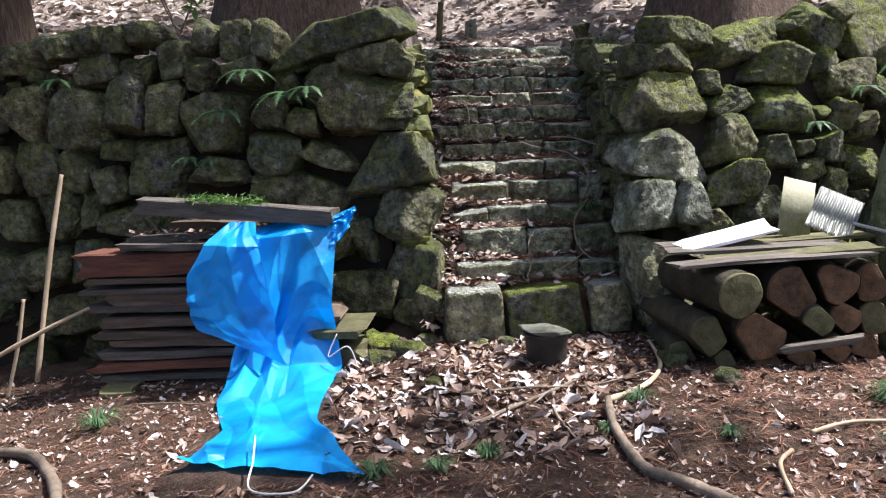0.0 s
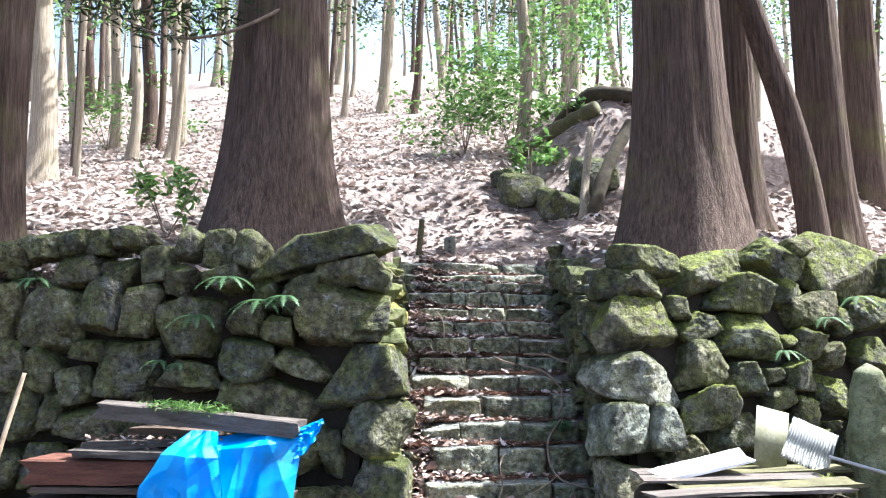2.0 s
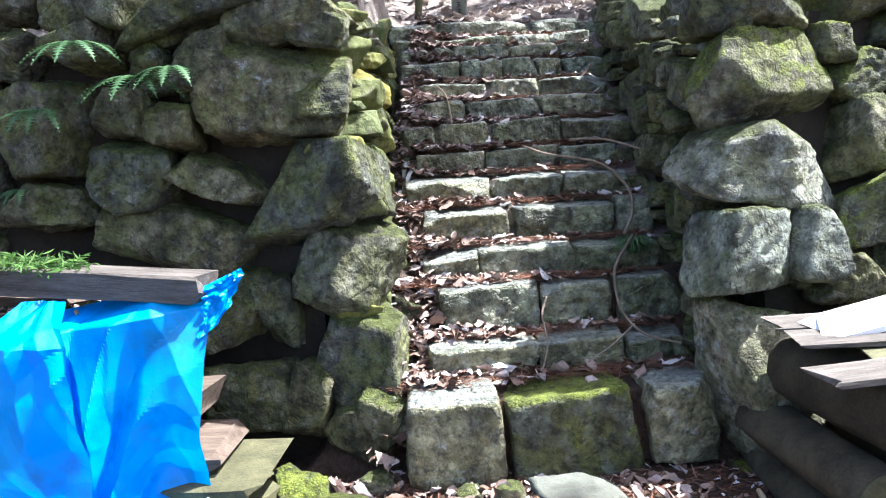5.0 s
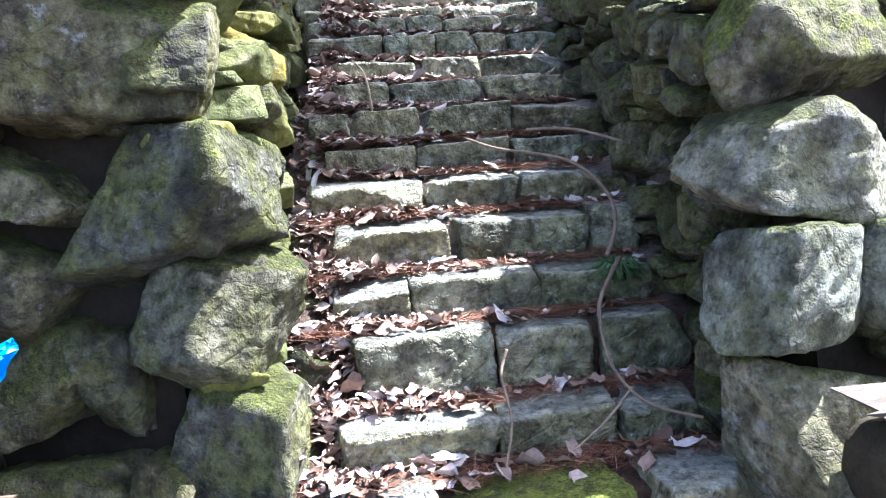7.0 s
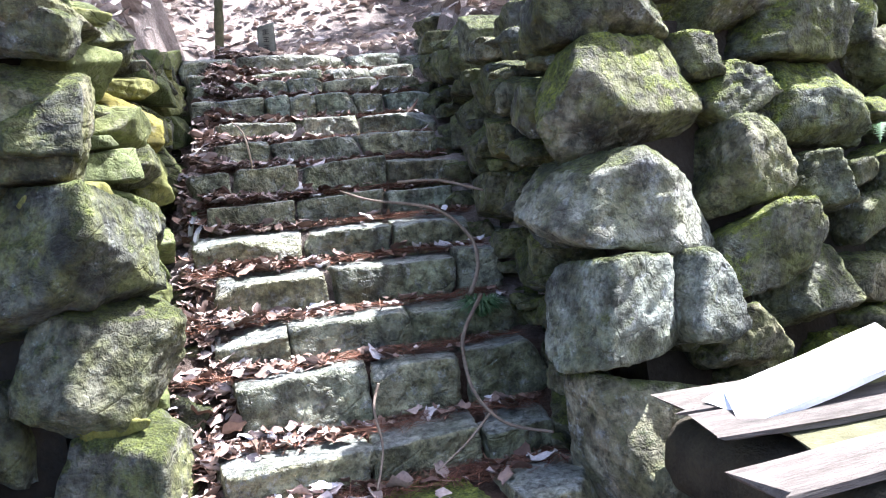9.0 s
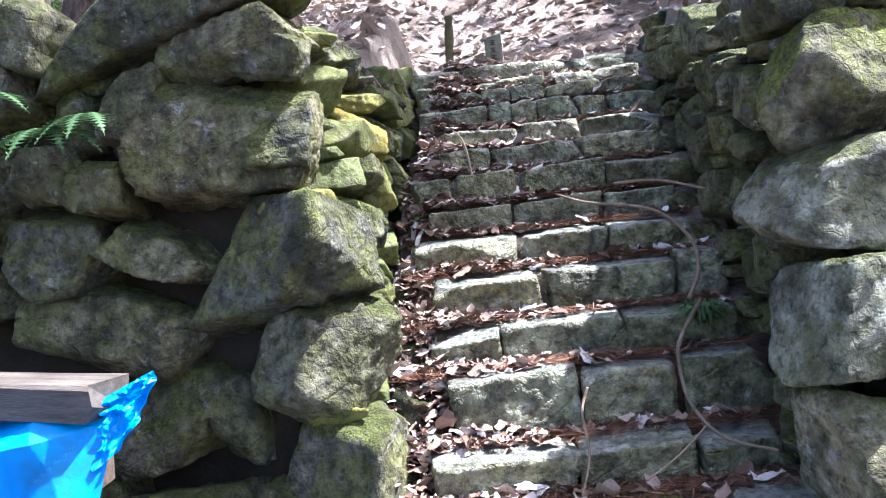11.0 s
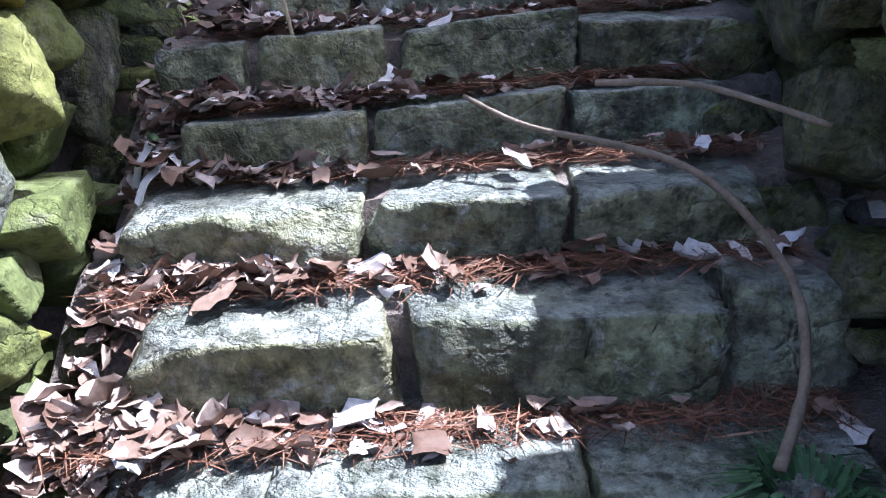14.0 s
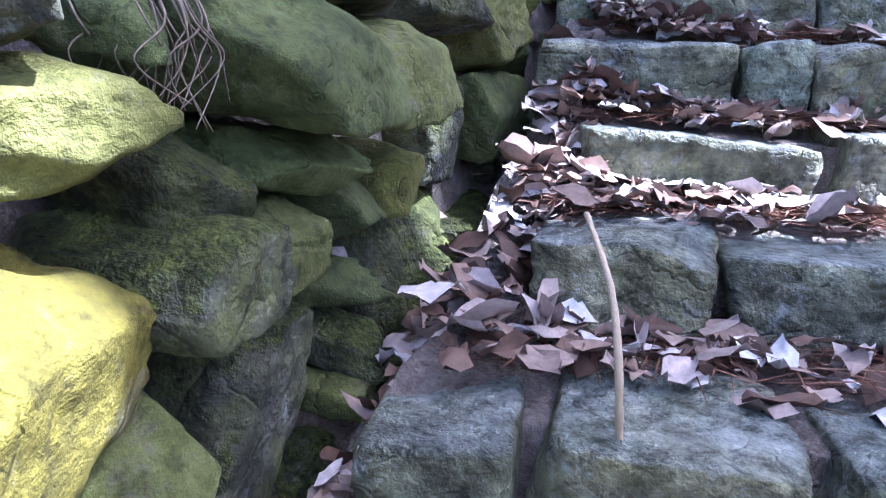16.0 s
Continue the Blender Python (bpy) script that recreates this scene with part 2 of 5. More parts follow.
def bark_material(name, a, b, c, across=30.0):
    m = Mat(name, 0.95, 0.15)
    obj = m.tex.outputs["Object"]
    ridge, fine = m.noise(3.2, 5, 0.7, obj, (9, 9, 0.4)), m.noise(22, 5, 0.7, obj, (3.5, 3.5, 0.16))
    f = m.math("ADD", m.math("MULTIPLY", ridge, 0.6), m.math("MULTIPLY", fine, 0.4))
    col = m.ramp(f, (0.33, a), (0.5, b), (0.68, c))
    green = m.ramp(m.noise(1.4, 4, 0.6), (0.55, 0.0), (0.72, 0.45))
    col = m.mix(green, col, (0.14, 0.14, 0.05))
    return m.done(col, f, 1.0, 0.05)


BARK = bark_material("cedar_bark", (0.03, 0.021, 0.017), (0.095, 0.068, 0.055), (0.19, 0.145, 0.12))
PALE_BARK = bark_material("pale_bark", (0.12, 0.1, 0.075), (0.3, 0.26, 0.2), (0.48, 0.43, 0.35))


def tarp_material():
    m = Mat("blue_tarpaulin", 0.38, 0.5)
    w = m.t.nodes.new("ShaderNodeTexChecker")
    w.inputs["Scale"].default_value = 380
    m.link(m.tex.outputs["Object"], w.inputs[0])
    dirt = m.ramp(m.noise(3.5, 5, 0.7), (0.52, 0.0), (0.75, 0.6))
    col = m.mix(dirt, m.ramp(m.noise(2.5, 3), (0.35, (0.0, 0.28, 0.8)), (0.7, (0.01, 0.42, 0.95))), (0.02, 0.1, 0.2))
    m.done(col, m.math("ADD", m.math("MULTIPLY", w.outputs[1], 0.04), m.noise(18, 4)), 0.35, 0.012)
    tr = m.t.nodes.new("ShaderNodeBsdfTranslucent")
    m.link(col, tr.inputs[0])
    mx = m.t.nodes.new("ShaderNodeMixShader")
    mx.inputs[0].default_value = 0.3
    m.link(m.b.outputs[0], mx.inputs[1])
    m.link(tr.outputs[0], mx.inputs[2])
    m.link(mx.outputs[0], m.t.nodes["Material Output"].inputs[0])
    return m.m


TARP = tarp_material()


def clear_sheet():
    m = Mat("clear_corrugated_plastic", 0.25, 0.5)
    m.b.inputs["Transmission Weight"].default_value = 0.45
    m.b.inputs["IOR"].default_value = 1.3
    return m.done(m.ramp(m.noise(5, 4), (0.35, (0.3, 0.32, 0.31)), (0.7, (0.5, 0.52, 0.52))))


CLEAR = clear_sheet()
GREEN_PANEL = plain_material("algae_stained_panel", (0.11, 0.12, 0.05), (0.3, 0.3, 0.22), 4, 0.5, 0.2)


# ---- geometry tools ----
rng = np.random.default_rng(7)


def mesh_of(name, verts, faces, material, smooth=False):
    me = bpy.data.meshes.new(name)
    me.from_pydata([tuple(map(float, v)) for v in verts], [], [tuple(map(int, f)) for f in faces])
    if material:
        me.materials.append(material)
    if smooth:
        me.shade_smooth()
    return me


def piece(name, me, parent=None, label=""):
    ob = new(name, me)
    ob.parent = parent
    return tagged(ob, label)


def part(name, bm, material, parent, label=""):
    me = bpy.data.meshes.new(name)
    bm.to_mesh(me)
    bm.free()
    me.materials.append(material)
    return piece(name, me, parent, label)


def thing(name, label, category, group="", kind="", at=(0, 0, 0)):
    ob = new(name)
    ob.location = at
    ob.empty_display_size = 0.1
    return tagged(ob, label, category, group, kind)


def lattice(points, seed=0):
    """Smooth value noise in -1..1 at the rows of points."""
    p = np.asarray(points, float)
    i = np.floor(p).astype(np.int64)
    f = p - i
    f = f * f * (3 - 2 * f)
    out = np.zeros(len(p))
    for dx in (0, 1):
        for dy in (0, 1):
            for dz in (0, 1):
                n = (i[:, 0] + dx) * 73856093 ^ (i[:, 1] + dy) * 19349663 ^ (i[:, 2] + dz) * 83492791 ^ (seed * 2654435761 & 0x7FFFFFFF)
                n = (n ^ (n >> 13)) * 1274126177 & 0x7FFFFFFF
                v = ((n ^ (n >> 16)) & 0xFFFF) / 32767.5 - 1
                w = (f[:, 0] if dx else 1 - f[:, 0]) * (f[:, 1] if dy else 1 - f[:, 1]) * (f[:, 2] if dz else 1 - f[:, 2])
                out += v * w
    return out


def ball(level):
    bm = bmesh.new()
    bmesh.ops.create_icosphere(bm, subdivisions=level, radius=1)
    v = np.array([tuple(p.co) for p in bm.verts])
    f = [tuple(p.index for p in q.verts) for q in bm.faces]
    bm.free()
    return v / np.linalg.norm(v, axis=1)[:, None], f


BALLS = {k: ball(k) for k in (3, 4, 5)}


def rock_mesh(w, h, d, material, level=4, square=0.25, rough=1.0, back=0.0):
    """A faceted stone w wide, h high and d deep round its middle, made of random cutting planes."""
    dice = np.random.default_rng(int(abs(w * 7919 + h * 104729 + d * 1299709) * 1000) + 5)
    dirs, faces = BALLS[level]
    normals, reach = [], []
    for axis in range(3):
        for sign in (-1, 1):
            n = dice.normal(0, 0.2 * (1 - square) + 0.04, 3)
            n[axis] += sign
            normals.append(n / np.linalg.norm(n))
            reach.append(1.0)
    for _ in range(int(dice.integers(7, 13))):
        n = dice.normal(0, 1, 3)
        normals.append(n / np.linalg.norm(n))
        reach.append(1.0 + 0.30 * square + dice.uniform(-0.05, 0.25))
    dots = np.maximum(dirs @ np.array(normals).T, 0) / np.array(reach)
    k = 60.0
    r = (dots**k).sum(1) ** (-1 / k)
    p = dirs * r[:, None]
    p = p - (p.max(0) + p.min(0)) / 2
    p = p / np.abs(p).max(0) * np.array((w, d, h)) / 2
    size = max(w, h)
    seed = int(dice.integers(1, 9999))
    bump = 0.028 * size * lattice(p / size * 2.6 + seed, seed)
    bump -= 0.05 * size * np.maximum(0, 0.22 - np.abs(lattice(p / size * 3.4 + seed, seed + 1)))
    bump -= 0.016 * np.maximum(0, 0.2 - np.abs(lattice(p * 13 + seed, seed + 3)))
    bump += 0.006 * lattice(p * 17 + seed, seed + 4) + 0.006 * lattice(p * 40 + seed, seed + 2)
    layer = dice.normal(0, 1, 3) * (0.5, 0.5, 1.0)
    band = (p @ (layer / np.linalg.norm(layer))) * dice.uniform(14, 26)
    bump += 0.006 * (np.abs(band - np.round(band)) * 2)
    p = p + dirs * (bump * rough)[:, None]
    return mesh_of("stone", p, faces, material, True)


# ---- the lie of the land ----
def left_face(x, z):
    return 5.1 - 0.08 * x + 0.06 * (z - 1)


def right_face(x, z):
    return 4.75 + 0.35 * (x - 1.5) + 0.2 * (z - 0.3)


def smooth_step(a, b, v):
    t = np.clip((v - a) / (b - a), 0, 1)
    return t * t * (3 - 2 * t)


STEPS = (
    (4.76, 0.36, ((0.13, 0.55), (0.57, 1.18), (1.22, 1.55))),
    (5.15, 0.50, ((0.19, 0.76), (0.78, 1.19), (1.21, 1.52))),
    (5.44, 0.73, ((0.26, 0.80), (0.82, 1.20), (1.22, 1.55))),
    (5.72, 0.90, ((0.17, 0.48), (0.49, 1.00), (1.01, 1.52))),
    (5.98, 1.11, ((0.17, 0.66), (0.67, 1.30), (1.31, 1.53))),
    (6.26, 1.28, ((0.00, 0.55), (0.59, 1.01), (1.02, 1.47))),
    (6.6, 1.44, ((0.08, 0.52), (0.53, 1.03), (1.05, 1.45))),
    (6.78, 1.62, ((-0.03, 0.17), (0.18, 0.53), (0.55, 1.04), (1.05, 1.48))),
    (7.2, 1.79, ((0.08, 0.38), (0.39, 0.93), (0.95, 1.50))),
    (7.6, 1.95, ((0.02, 0.54), (0.55, 0.98), (0.99, 1.54))),
    (7.88, 2.14, ((-0.13, 0.35), (0.36, 0.52), (0.53, 0.69), (0.70, 0.98), (0.98, 1.20), (1.21, 1.52))),
    (8.12, 2.27, ((-0.15, 0.12), (0.13, 0.31), (0.32, 0.50), (0.51, 0.75), (0.77, 1.17), (1.19, 1.49))),
    (8.42, 2.40, ((-0.21, 0.18), (0.20, 0.77), (0.78, 1.13), (1.15, 1.50))),
    (8.8, 2.56, ((-0.30, 0.12), (0.13, 0.99), (1.00, 1.44), (1.45, 1.85), (1.86, 2.18))),
)


def stair_line(y):
    return np.interp(y, [s[0] for s in STEPS] + [9.2], [s[1] - 0.34 for s in STEPS] + [2.6])


def land(x, y):
    """Height of the ground at arrays x, y."""
    x, y = np.asarray(x, float), np.asarray(y, float)
    flat = np.stack([x, y, 0 * x], -1).reshape(-1, 3)
    rough = (0.05 * lattice(flat * 0.9, 3) + 0.02 * lattice(flat * 3.1, 4) + 0.008 * lattice(flat * 9, 5)).reshape(x.shape)
    wave = (0.5 * lattice(flat * 0.13, 6)).reshape(x.shape)
    front = -0.05 - 0.09 * np.clip(-x - 0.4, 0, 4) + rough + 0.03 * np.clip(y - 60, 0, 1)
    top = np.where(x < 0.7, 2.18, 2.12 + 0.04 * np.clip(x - 1.5, 0, 4))
    edge = np.where(x < 0.7, 5.1 - 0.08 * x, 5.1 + 0.35 * (x - 1.5)) + 0.35
    hill = top + 0.06 * np.clip(y - edge, 0, 1.2) + 0.40 * np.clip(y - edge - 1.2, 0, 40) + 0.36 * np.clip(y - 46.5, 0, 60) + rough
    hill = hill + wave * smooth_step(9, 16, y)
    bank = 1.7 * smooth_step(10.2, 12.6, y + 0.5 * wave) * smooth_step(0.9, 2.9, x + 1.5 * wave) * (1 - smooth_step(14, 21, y)) * (1 - smooth_step(5, 9, x))
    hill = hill + bank
    back = smooth_step(edge - 0.1, edge + 0.08, y)
    z = front * (1 - back) + hill * back
    path = stair_line(y) + 0.28 * np.clip(y - 9.2, 0, 300)
    wider = 0.7 * np.clip(y - 9, 0, 3)
    corridor = np.clip((x + 0.45 + wider) / (0.25 + wider), 0, 1) * np.clip((1.9 + wider - x) / (0.25 + wider), 0, 1)
    corridor = smooth_step(0, 1, corridor) * (1 - smooth_step(9.6, 12.4, y))
    inside = np.where(y > 5.0, path, front)
    return z * (1 - corridor) + inside * corridor


def span(lo, a, b, hi, step, n):
    near = np.arange(a, b, step)
    far = np.geomspace(step, 1, n)
    return np.concatenate([a - (a - lo) * np.geomspace(step / 2 / (a - lo), 1, n)[::-1], near, b + (hi - b) * np.geomspace(step / 2 / (hi - b), 1, n)])


gx, gy = span(-300, -5, 7, 300, 0.09, 40), span(-300, -2, 12, 400, 0.09, 44)
X, Y = np.meshgrid(gx, gy)
Z = land(X, Y)
cols = len(gx)
idx = np.arange(len(gy) * cols).reshape(len(gy), cols)
quads = np.stack([idx[:-1, :-1], idx[:-1, 1:], idx[1:, 1:], idx[1:, :-1]], -1).reshape(-1, 4)
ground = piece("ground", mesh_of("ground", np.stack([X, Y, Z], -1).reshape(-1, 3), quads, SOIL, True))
tagged(ground, "brown forest soil with leaf litter, rising into a hillside", "ground", kind="structure")

# ---- dry stone walls ----
LEFT_COURSE_1 = (
    (-0.57, 2.36, 1.08, 0.34, -10, 0.3, 0.3),
    (-0.40, 2.18, 0.67, 0.27, -8, 0.4, 0.2),
    (-0.45, 1.80, 0.78, 0.60, -6, 0.45, 0.12),
    (-0.89, 2.15, 0.31, 0.14, 0),
    (-0.78, 1.97, 0.36, 0.30, -20, 0.4, 0.2),
    (-0.76, 1.42, 0.48, 0.23, 12, 0.4, -0.2),
    (-0.26, 1.31, 0.62, 0.52, -10, 0.75, 0.3),
    (-0.17, 0.93, 0.56, 0.46, 6, -0.45, 0.05),
    (-0.12, 0.45, 0.50, 0.58, 2, 0.2, 0.1),
    (-0.50, 0.72, 0.17, 0.38, -6, -0.3, -0.1),
)
LEFT_COURSE_2 = (
    (-1.76, 2.40, 0.27, 0.28, 10),
    (-1.48, 2.35, 0.29, 0.33, 0),
    (-1.21, 2.32, 0.28, 0.36, 5),
    (-2.05, 2.23, 0.29, 0.30, -10),
    (-2.37, 2.15, 0.34, 0.31, 8),
    (-2.68, 2.18, 0.43, 0.29, -12),
    (-3.04, 2.40, 0.34, 0.26, 0),
    (-2.74, 2.43, 0.30, 0.22, 0),
    (-2.24, 2.44, 0.35, 0.20, 6),
    (-2.50, 2.43, 0.22, 0.23, 0),
    (-3.38, 2.32, 0.37, 0.28, 0),
    (-3.77, 2.31, 0.41, 0.34, 5),
)
LEFT_COURSE_3 = (
    (-2.90, 1.83, 0.57, 0.63, 4),
    (-2.45, 1.87, 0.34, 0.52, -6),
    (-2.12, 1.86, 0.30, 0.45, 4),
    (-1.73, 1.71, 0.53, 0.51, 2),
    (-1.79, 2.09, 0.32, 0.28, 12),
    (-1.41, 2.10, 0.32, 0.25, 0),
    (-1.11, 2.00, 0.27, 0.31, -8),
    (-1.24, 1.77, 0.34, 0.30, 0),
    (-1.18, 1.46, 0.45, 0.41, 6),
    (-3.34, 1.85, 0.35, 0.49, 0),
    (-3.72, 1.88, 0.40, 0.43, 0),
    (-0.94, 1.68, 0.26, 0.25, 0),
)
LEFT_COURSE_4 = (
    (-2.22, 1.41, 0.58, 0.51, 0),
    (-2.56, 1.52, 0.25, 0.19, 0),
    (-2.92, 1.35, 0.26, 0.40, 6),
    (-2.63, 1.24, 0.27, 0.30, -10),
    (-1.68, 1.32, 0.53, 0.23, 4),
    (-1.02, 1.14, 0.88, 0.38, 14),
    (-3.26, 1.38, 0.40, 0.47, 0),
    (-3.11, 1.00, 0.37, 0.41, 0),
    (-2.79, 1.03, 0.23, 0.35, 8),
    (-2.47, 0.93, 0.47, 0.26, 4),
    (-3.67, 1.41, 0.39, 0.42, 0),
    (-3.56, 0.95, 0.50, 0.41, 4),
    (-3.27, 0.55, 0.49, 0.40, 0),
    (-2.84, 0.60, 0.38, 0.37, 0),
    (-2.41, 0.58, 0.47, 0.41, 4),
    (-4.18, 2.24, 0.41, 0.49, 0),
    (-4.12, 1.69, 0.39, 0.52, 0),
    (-4.06, 1.08, 0.43, 0.60, 3),
)
LEFT_COURSE_5 = (
    (-1.94, 0.88, 0.52, 0.31, 0),
    (-1.44, 0.77, 0.46, 0.32, 5),
    (-0.87, 0.74, 0.68, 0.40, -6),
    (-1.86, 0.50, 0.51, 0.38, 0),
    (-1.26, 0.38, 0.59, 0.38, 0),
    (-0.70, 0.31, 0.53, 0.37, 4),
    (-0.38, 0.28, 0.24, 0.39, 8),
    (-0.05, 0.17, 0.41, 0.35, 0),
    (-2.36, 0.17, 0.49, 0.36, 0),
    (-3.06, 0.16, 0.81, 0.36, 0),
    (-3.87, 0.50, 0.64, 0.49, 0),
    (-1.82, 0.10, 0.53, 0.35, 0),
    (-1.26, 0.02, 0.54, 0.31, 0),
)

RIGHT_COURSE_1 = (
    (1.95, 2.30, 0.60, 0.30, 6, 0.4, 0.0),
    (2.55, 2.16, 0.77, 0.35, -8, 0.3, 0.1),
    (3.23, 2.30, 0.47, 0.35, 20, 0.3, 0.0),
    (3.44, 2.41, 0.19, 0.20, 0),
    (3.91, 2.27, 0.91, 0.61, 10, 0.3, 0.0),
    (1.88, 2.07, 0.52, 0.27, 3, 0.5, -0.1),
    (2.83, 1.96, 0.58, 0.39, 18, 0.4, 0.1),
    (2.22, 1.87, 0.27, 0.22, 0),
    (1.86, 1.69, 0.68, 0.50, 4, 0.4, 0.0),
    (2.38, 1.71, 0.33, 0.26, -30, 0.3, 0.0),
    (3.28, 2.02, 0.27, 0.28, 8),
    (2.81, 1.63, 0.58, 0.38, 8, 0.5, -0.1),
)
RIGHT_COURSE_2 = (
    (2.39, 1.40, 0.38, 0.40, 5, 0.4, -0.1),
    (1.82, 1.30, 0.73, 0.42, 2, 0.45, -0.05),
    (2.77, 1.30, 0.34, 0.30, -8, 0.3, 0.1),
    (2.40, 1.07, 0.48, 0.36, -8, 0.4, 0.15),
    (1.70, 0.95, 0.47, 0.39, -4, 0.5, 0.2),
    (2.00, 0.96, 0.23, 0.34, 4, 0.3, -0.1),
    (2.21, 0.77, 0.37, 0.25, 0, 0.35, 0.0),
    (2.63, 0.86, 0.46, 0.30, -10, 0.3, 0.1),
    (1.79, 0.40, 0.66, 0.74, -4, 0.3, 0.12),
    (3.03, 1.31, 0.17, 0.15, 0),
    (3.48, 1.86, 0.39, 0.29, 0),
    (2.37, 0.51, 0.48, 0.30, 0),
)
RIGHT_COURSE_3 = (
    (3.42, 1.57, 0.28, 0.26, 4),
    (3.75, 1.76, 0.26, 0.27, 0),
    (4.07, 1.83, 0.36, 0.30, 5),
    (3.29, 1.30, 0.33, 0.27, -10),
    (3.67, 1.46, 0.31, 0.24, 0),
    (4.03, 1.46, 0.41, 0.34, 0),
    (3.06, 1.11, 0.24, 0.22, 0),
    (3.60, 1.15, 0.33, 0.34, 8),
    (3.96, 1.06, 0.43, 0.37, 0),
    (3.30, 1.03, 0.22, 0.27, 0),
    (3.02, 0.85, 0.29, 0.24, 0),
    (3.36, 0.73, 0.32, 0.28, 0),
    (3.74, 0.69, 0.33, 0.33, 4),
    (4.65, 2.20, 0.52, 0.54, 0),
    (4.51, 1.72, 0.44, 0.38, 0),
    (4.50, 1.26, 0.49, 0.44, 0),
    (5.25, 2.19, 0.55, 0.49, 0),
    (5.05, 1.67, 0.53, 0.49, 0),
)
RIGHT_COURSE_4 = (
    (2.30, 0.19, 0.42, 0.31, 0),
    (2.83, 0.50, 0.45, 0.33, 0),
    (3.31, 0.42, 0.42, 0.31, 0),
    (2.81, 0.16, 0.49, 0.29, 0),
    (3.33, 0.08, 0.46, 0.30, 0),
    (3.81, 0.34, 0.49, 0.32, 0),
    (4.22, 0.67, 0.52, 0.34, 0),
    (4.37, 0.30, 0.52, 0.30, 0),
    (5.07, 1.15, 0.58, 0.44, 0),
    (4.86, 0.68, 0.62, 0.42, 0),
    (3.90, -0.00, 0.60, 0.31, 0),
    (4.61, -0.06, 0.58, 0.32, 0),
)


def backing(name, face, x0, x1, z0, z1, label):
    """The earth core behind the face of a wall, near black to paint shade in its gaps."""
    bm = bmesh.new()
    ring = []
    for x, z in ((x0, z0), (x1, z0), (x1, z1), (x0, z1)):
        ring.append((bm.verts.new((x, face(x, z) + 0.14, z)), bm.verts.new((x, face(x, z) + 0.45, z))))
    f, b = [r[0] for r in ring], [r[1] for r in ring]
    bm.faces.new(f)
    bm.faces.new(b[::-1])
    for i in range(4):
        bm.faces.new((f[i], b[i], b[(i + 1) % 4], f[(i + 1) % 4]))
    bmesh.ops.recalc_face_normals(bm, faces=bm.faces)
    return tagged(part(name, bm, SHADED_SOIL, None), label, "wall", kind="structure")


def overlaps(u, v, w, h, taken, slack):
    for a, b, c, d in taken:
        if abs(u - a) * 2 < (w + c) * slack and abs(v - b) * 2 < (h + d) * slack:
            return True
    return False


def chinks(taken, u0, u1, v0, v1, sizes, tries, slack=0.86, top=None):
    """More stones for the gaps between those given, largest first."""
    made = []
    for size in sizes:
        for _ in range(tries):
            w, h = size * rng.uniform(0.85, 1.35), size * rng.uniform(0.7, 1.0)
            u, v = rng.uniform(u0, u1), rng.uniform(v0, v1)
            if top is not None and not top(u, v):
                continue
            if not overlaps(u, v, w, h, taken, slack):
                taken.append((u, v, w, h))
                made.append((u, v, w, h, rng.uniform(-14, 14)))
    return made


def shaped(me, h, taper, lean):
    """Narrow a stone towards its top (taper > 0) or foot (< 0), and push its top sideways (lean)."""
    for v in me.vertices:
        t = v.co.z / h
        v.co.x = v.co.x * (1 - taper * t) + lean * h * t
    return me


def lay(wall, face, stones, chosen, depth=0.42, proud=0.0, grow=1.04, yaw=-4, back=2):
    for x, z, w, h, turn, *form in stones:
        d = min(0.6, depth * (0.75 + 0.7 * w))
        material = chosen[int(rng.integers(len(chosen)))]
        me = rock_mesh(w * grow, h * grow, d, material, 5 if w > 0.3 else 4 if w > 0.14 else 3)
        ob = piece("stone", shaped(me, h, *form) if form else me, wall)
        out = rng.uniform(-0.06, 0.07) + proud
        ob.location = (x, face(x, z) + d * 0.5 - 0.1 - out, z)
        ob.rotation_euler = (radians(rng.uniform(-6, 6) - back), radians(turn), radians(yaw + rng.uniform(-9, 9)))


wall_left = backing("wall_left", left_face, -9, -0.3, -0.8, 2.05, "dry stone retaining wall of mossy dark rocks beside the stairs")
LEFT = LEFT_COURSE_1 + LEFT_COURSE_2 + LEFT_COURSE_3 + LEFT_COURSE_4 + LEFT_COURSE_5
taken = [s[:4] for s in LEFT]
lay(wall_left, left_face, LEFT, (ROCK, ROCK, ROCK_MOSSY))
lay(wall_left, left_face, chinks(taken, -7.5, -0.1, -0.5, 2.2, (0.4, 0.3, 0.22, 0.15, 0.1), 220), (ROCK, ROCK_MOSSY), proud=-0.05)

wall_right = backing("wall_right", right_face, 1.85, 9, -0.4, 2.05, "dry stone retaining wall with sunlit mossy and pale rocks")
RIGHT = RIGHT_COURSE_1 + RIGHT_COURSE_2 + RIGHT_COURSE_3 + RIGHT_COURSE_4
taken = [s[:4] for s in RIGHT]
lay(wall_right, right_face, RIGHT[:13] + RIGHT[14:16] + RIGHT[18:20] + RIGHT[21:], (ROCK, ROCK_LUSH), yaw=20, back=9)
lay(wall_right, right_face, (RIGHT[13], RIGHT[16], RIGHT[17], RIGHT[20]), (ROCK_PALE,), proud=0.04, yaw=20, back=9)
lay(wall_right, right_face, chinks(taken, 1.6, 7, -0.2, 2.3, (0.32, 0.24, 0.17, 0.11), 220), (ROCK, ROCK_MOSSY, ROCK_LUSH), proud=-0.05, yaw=20, back=9)


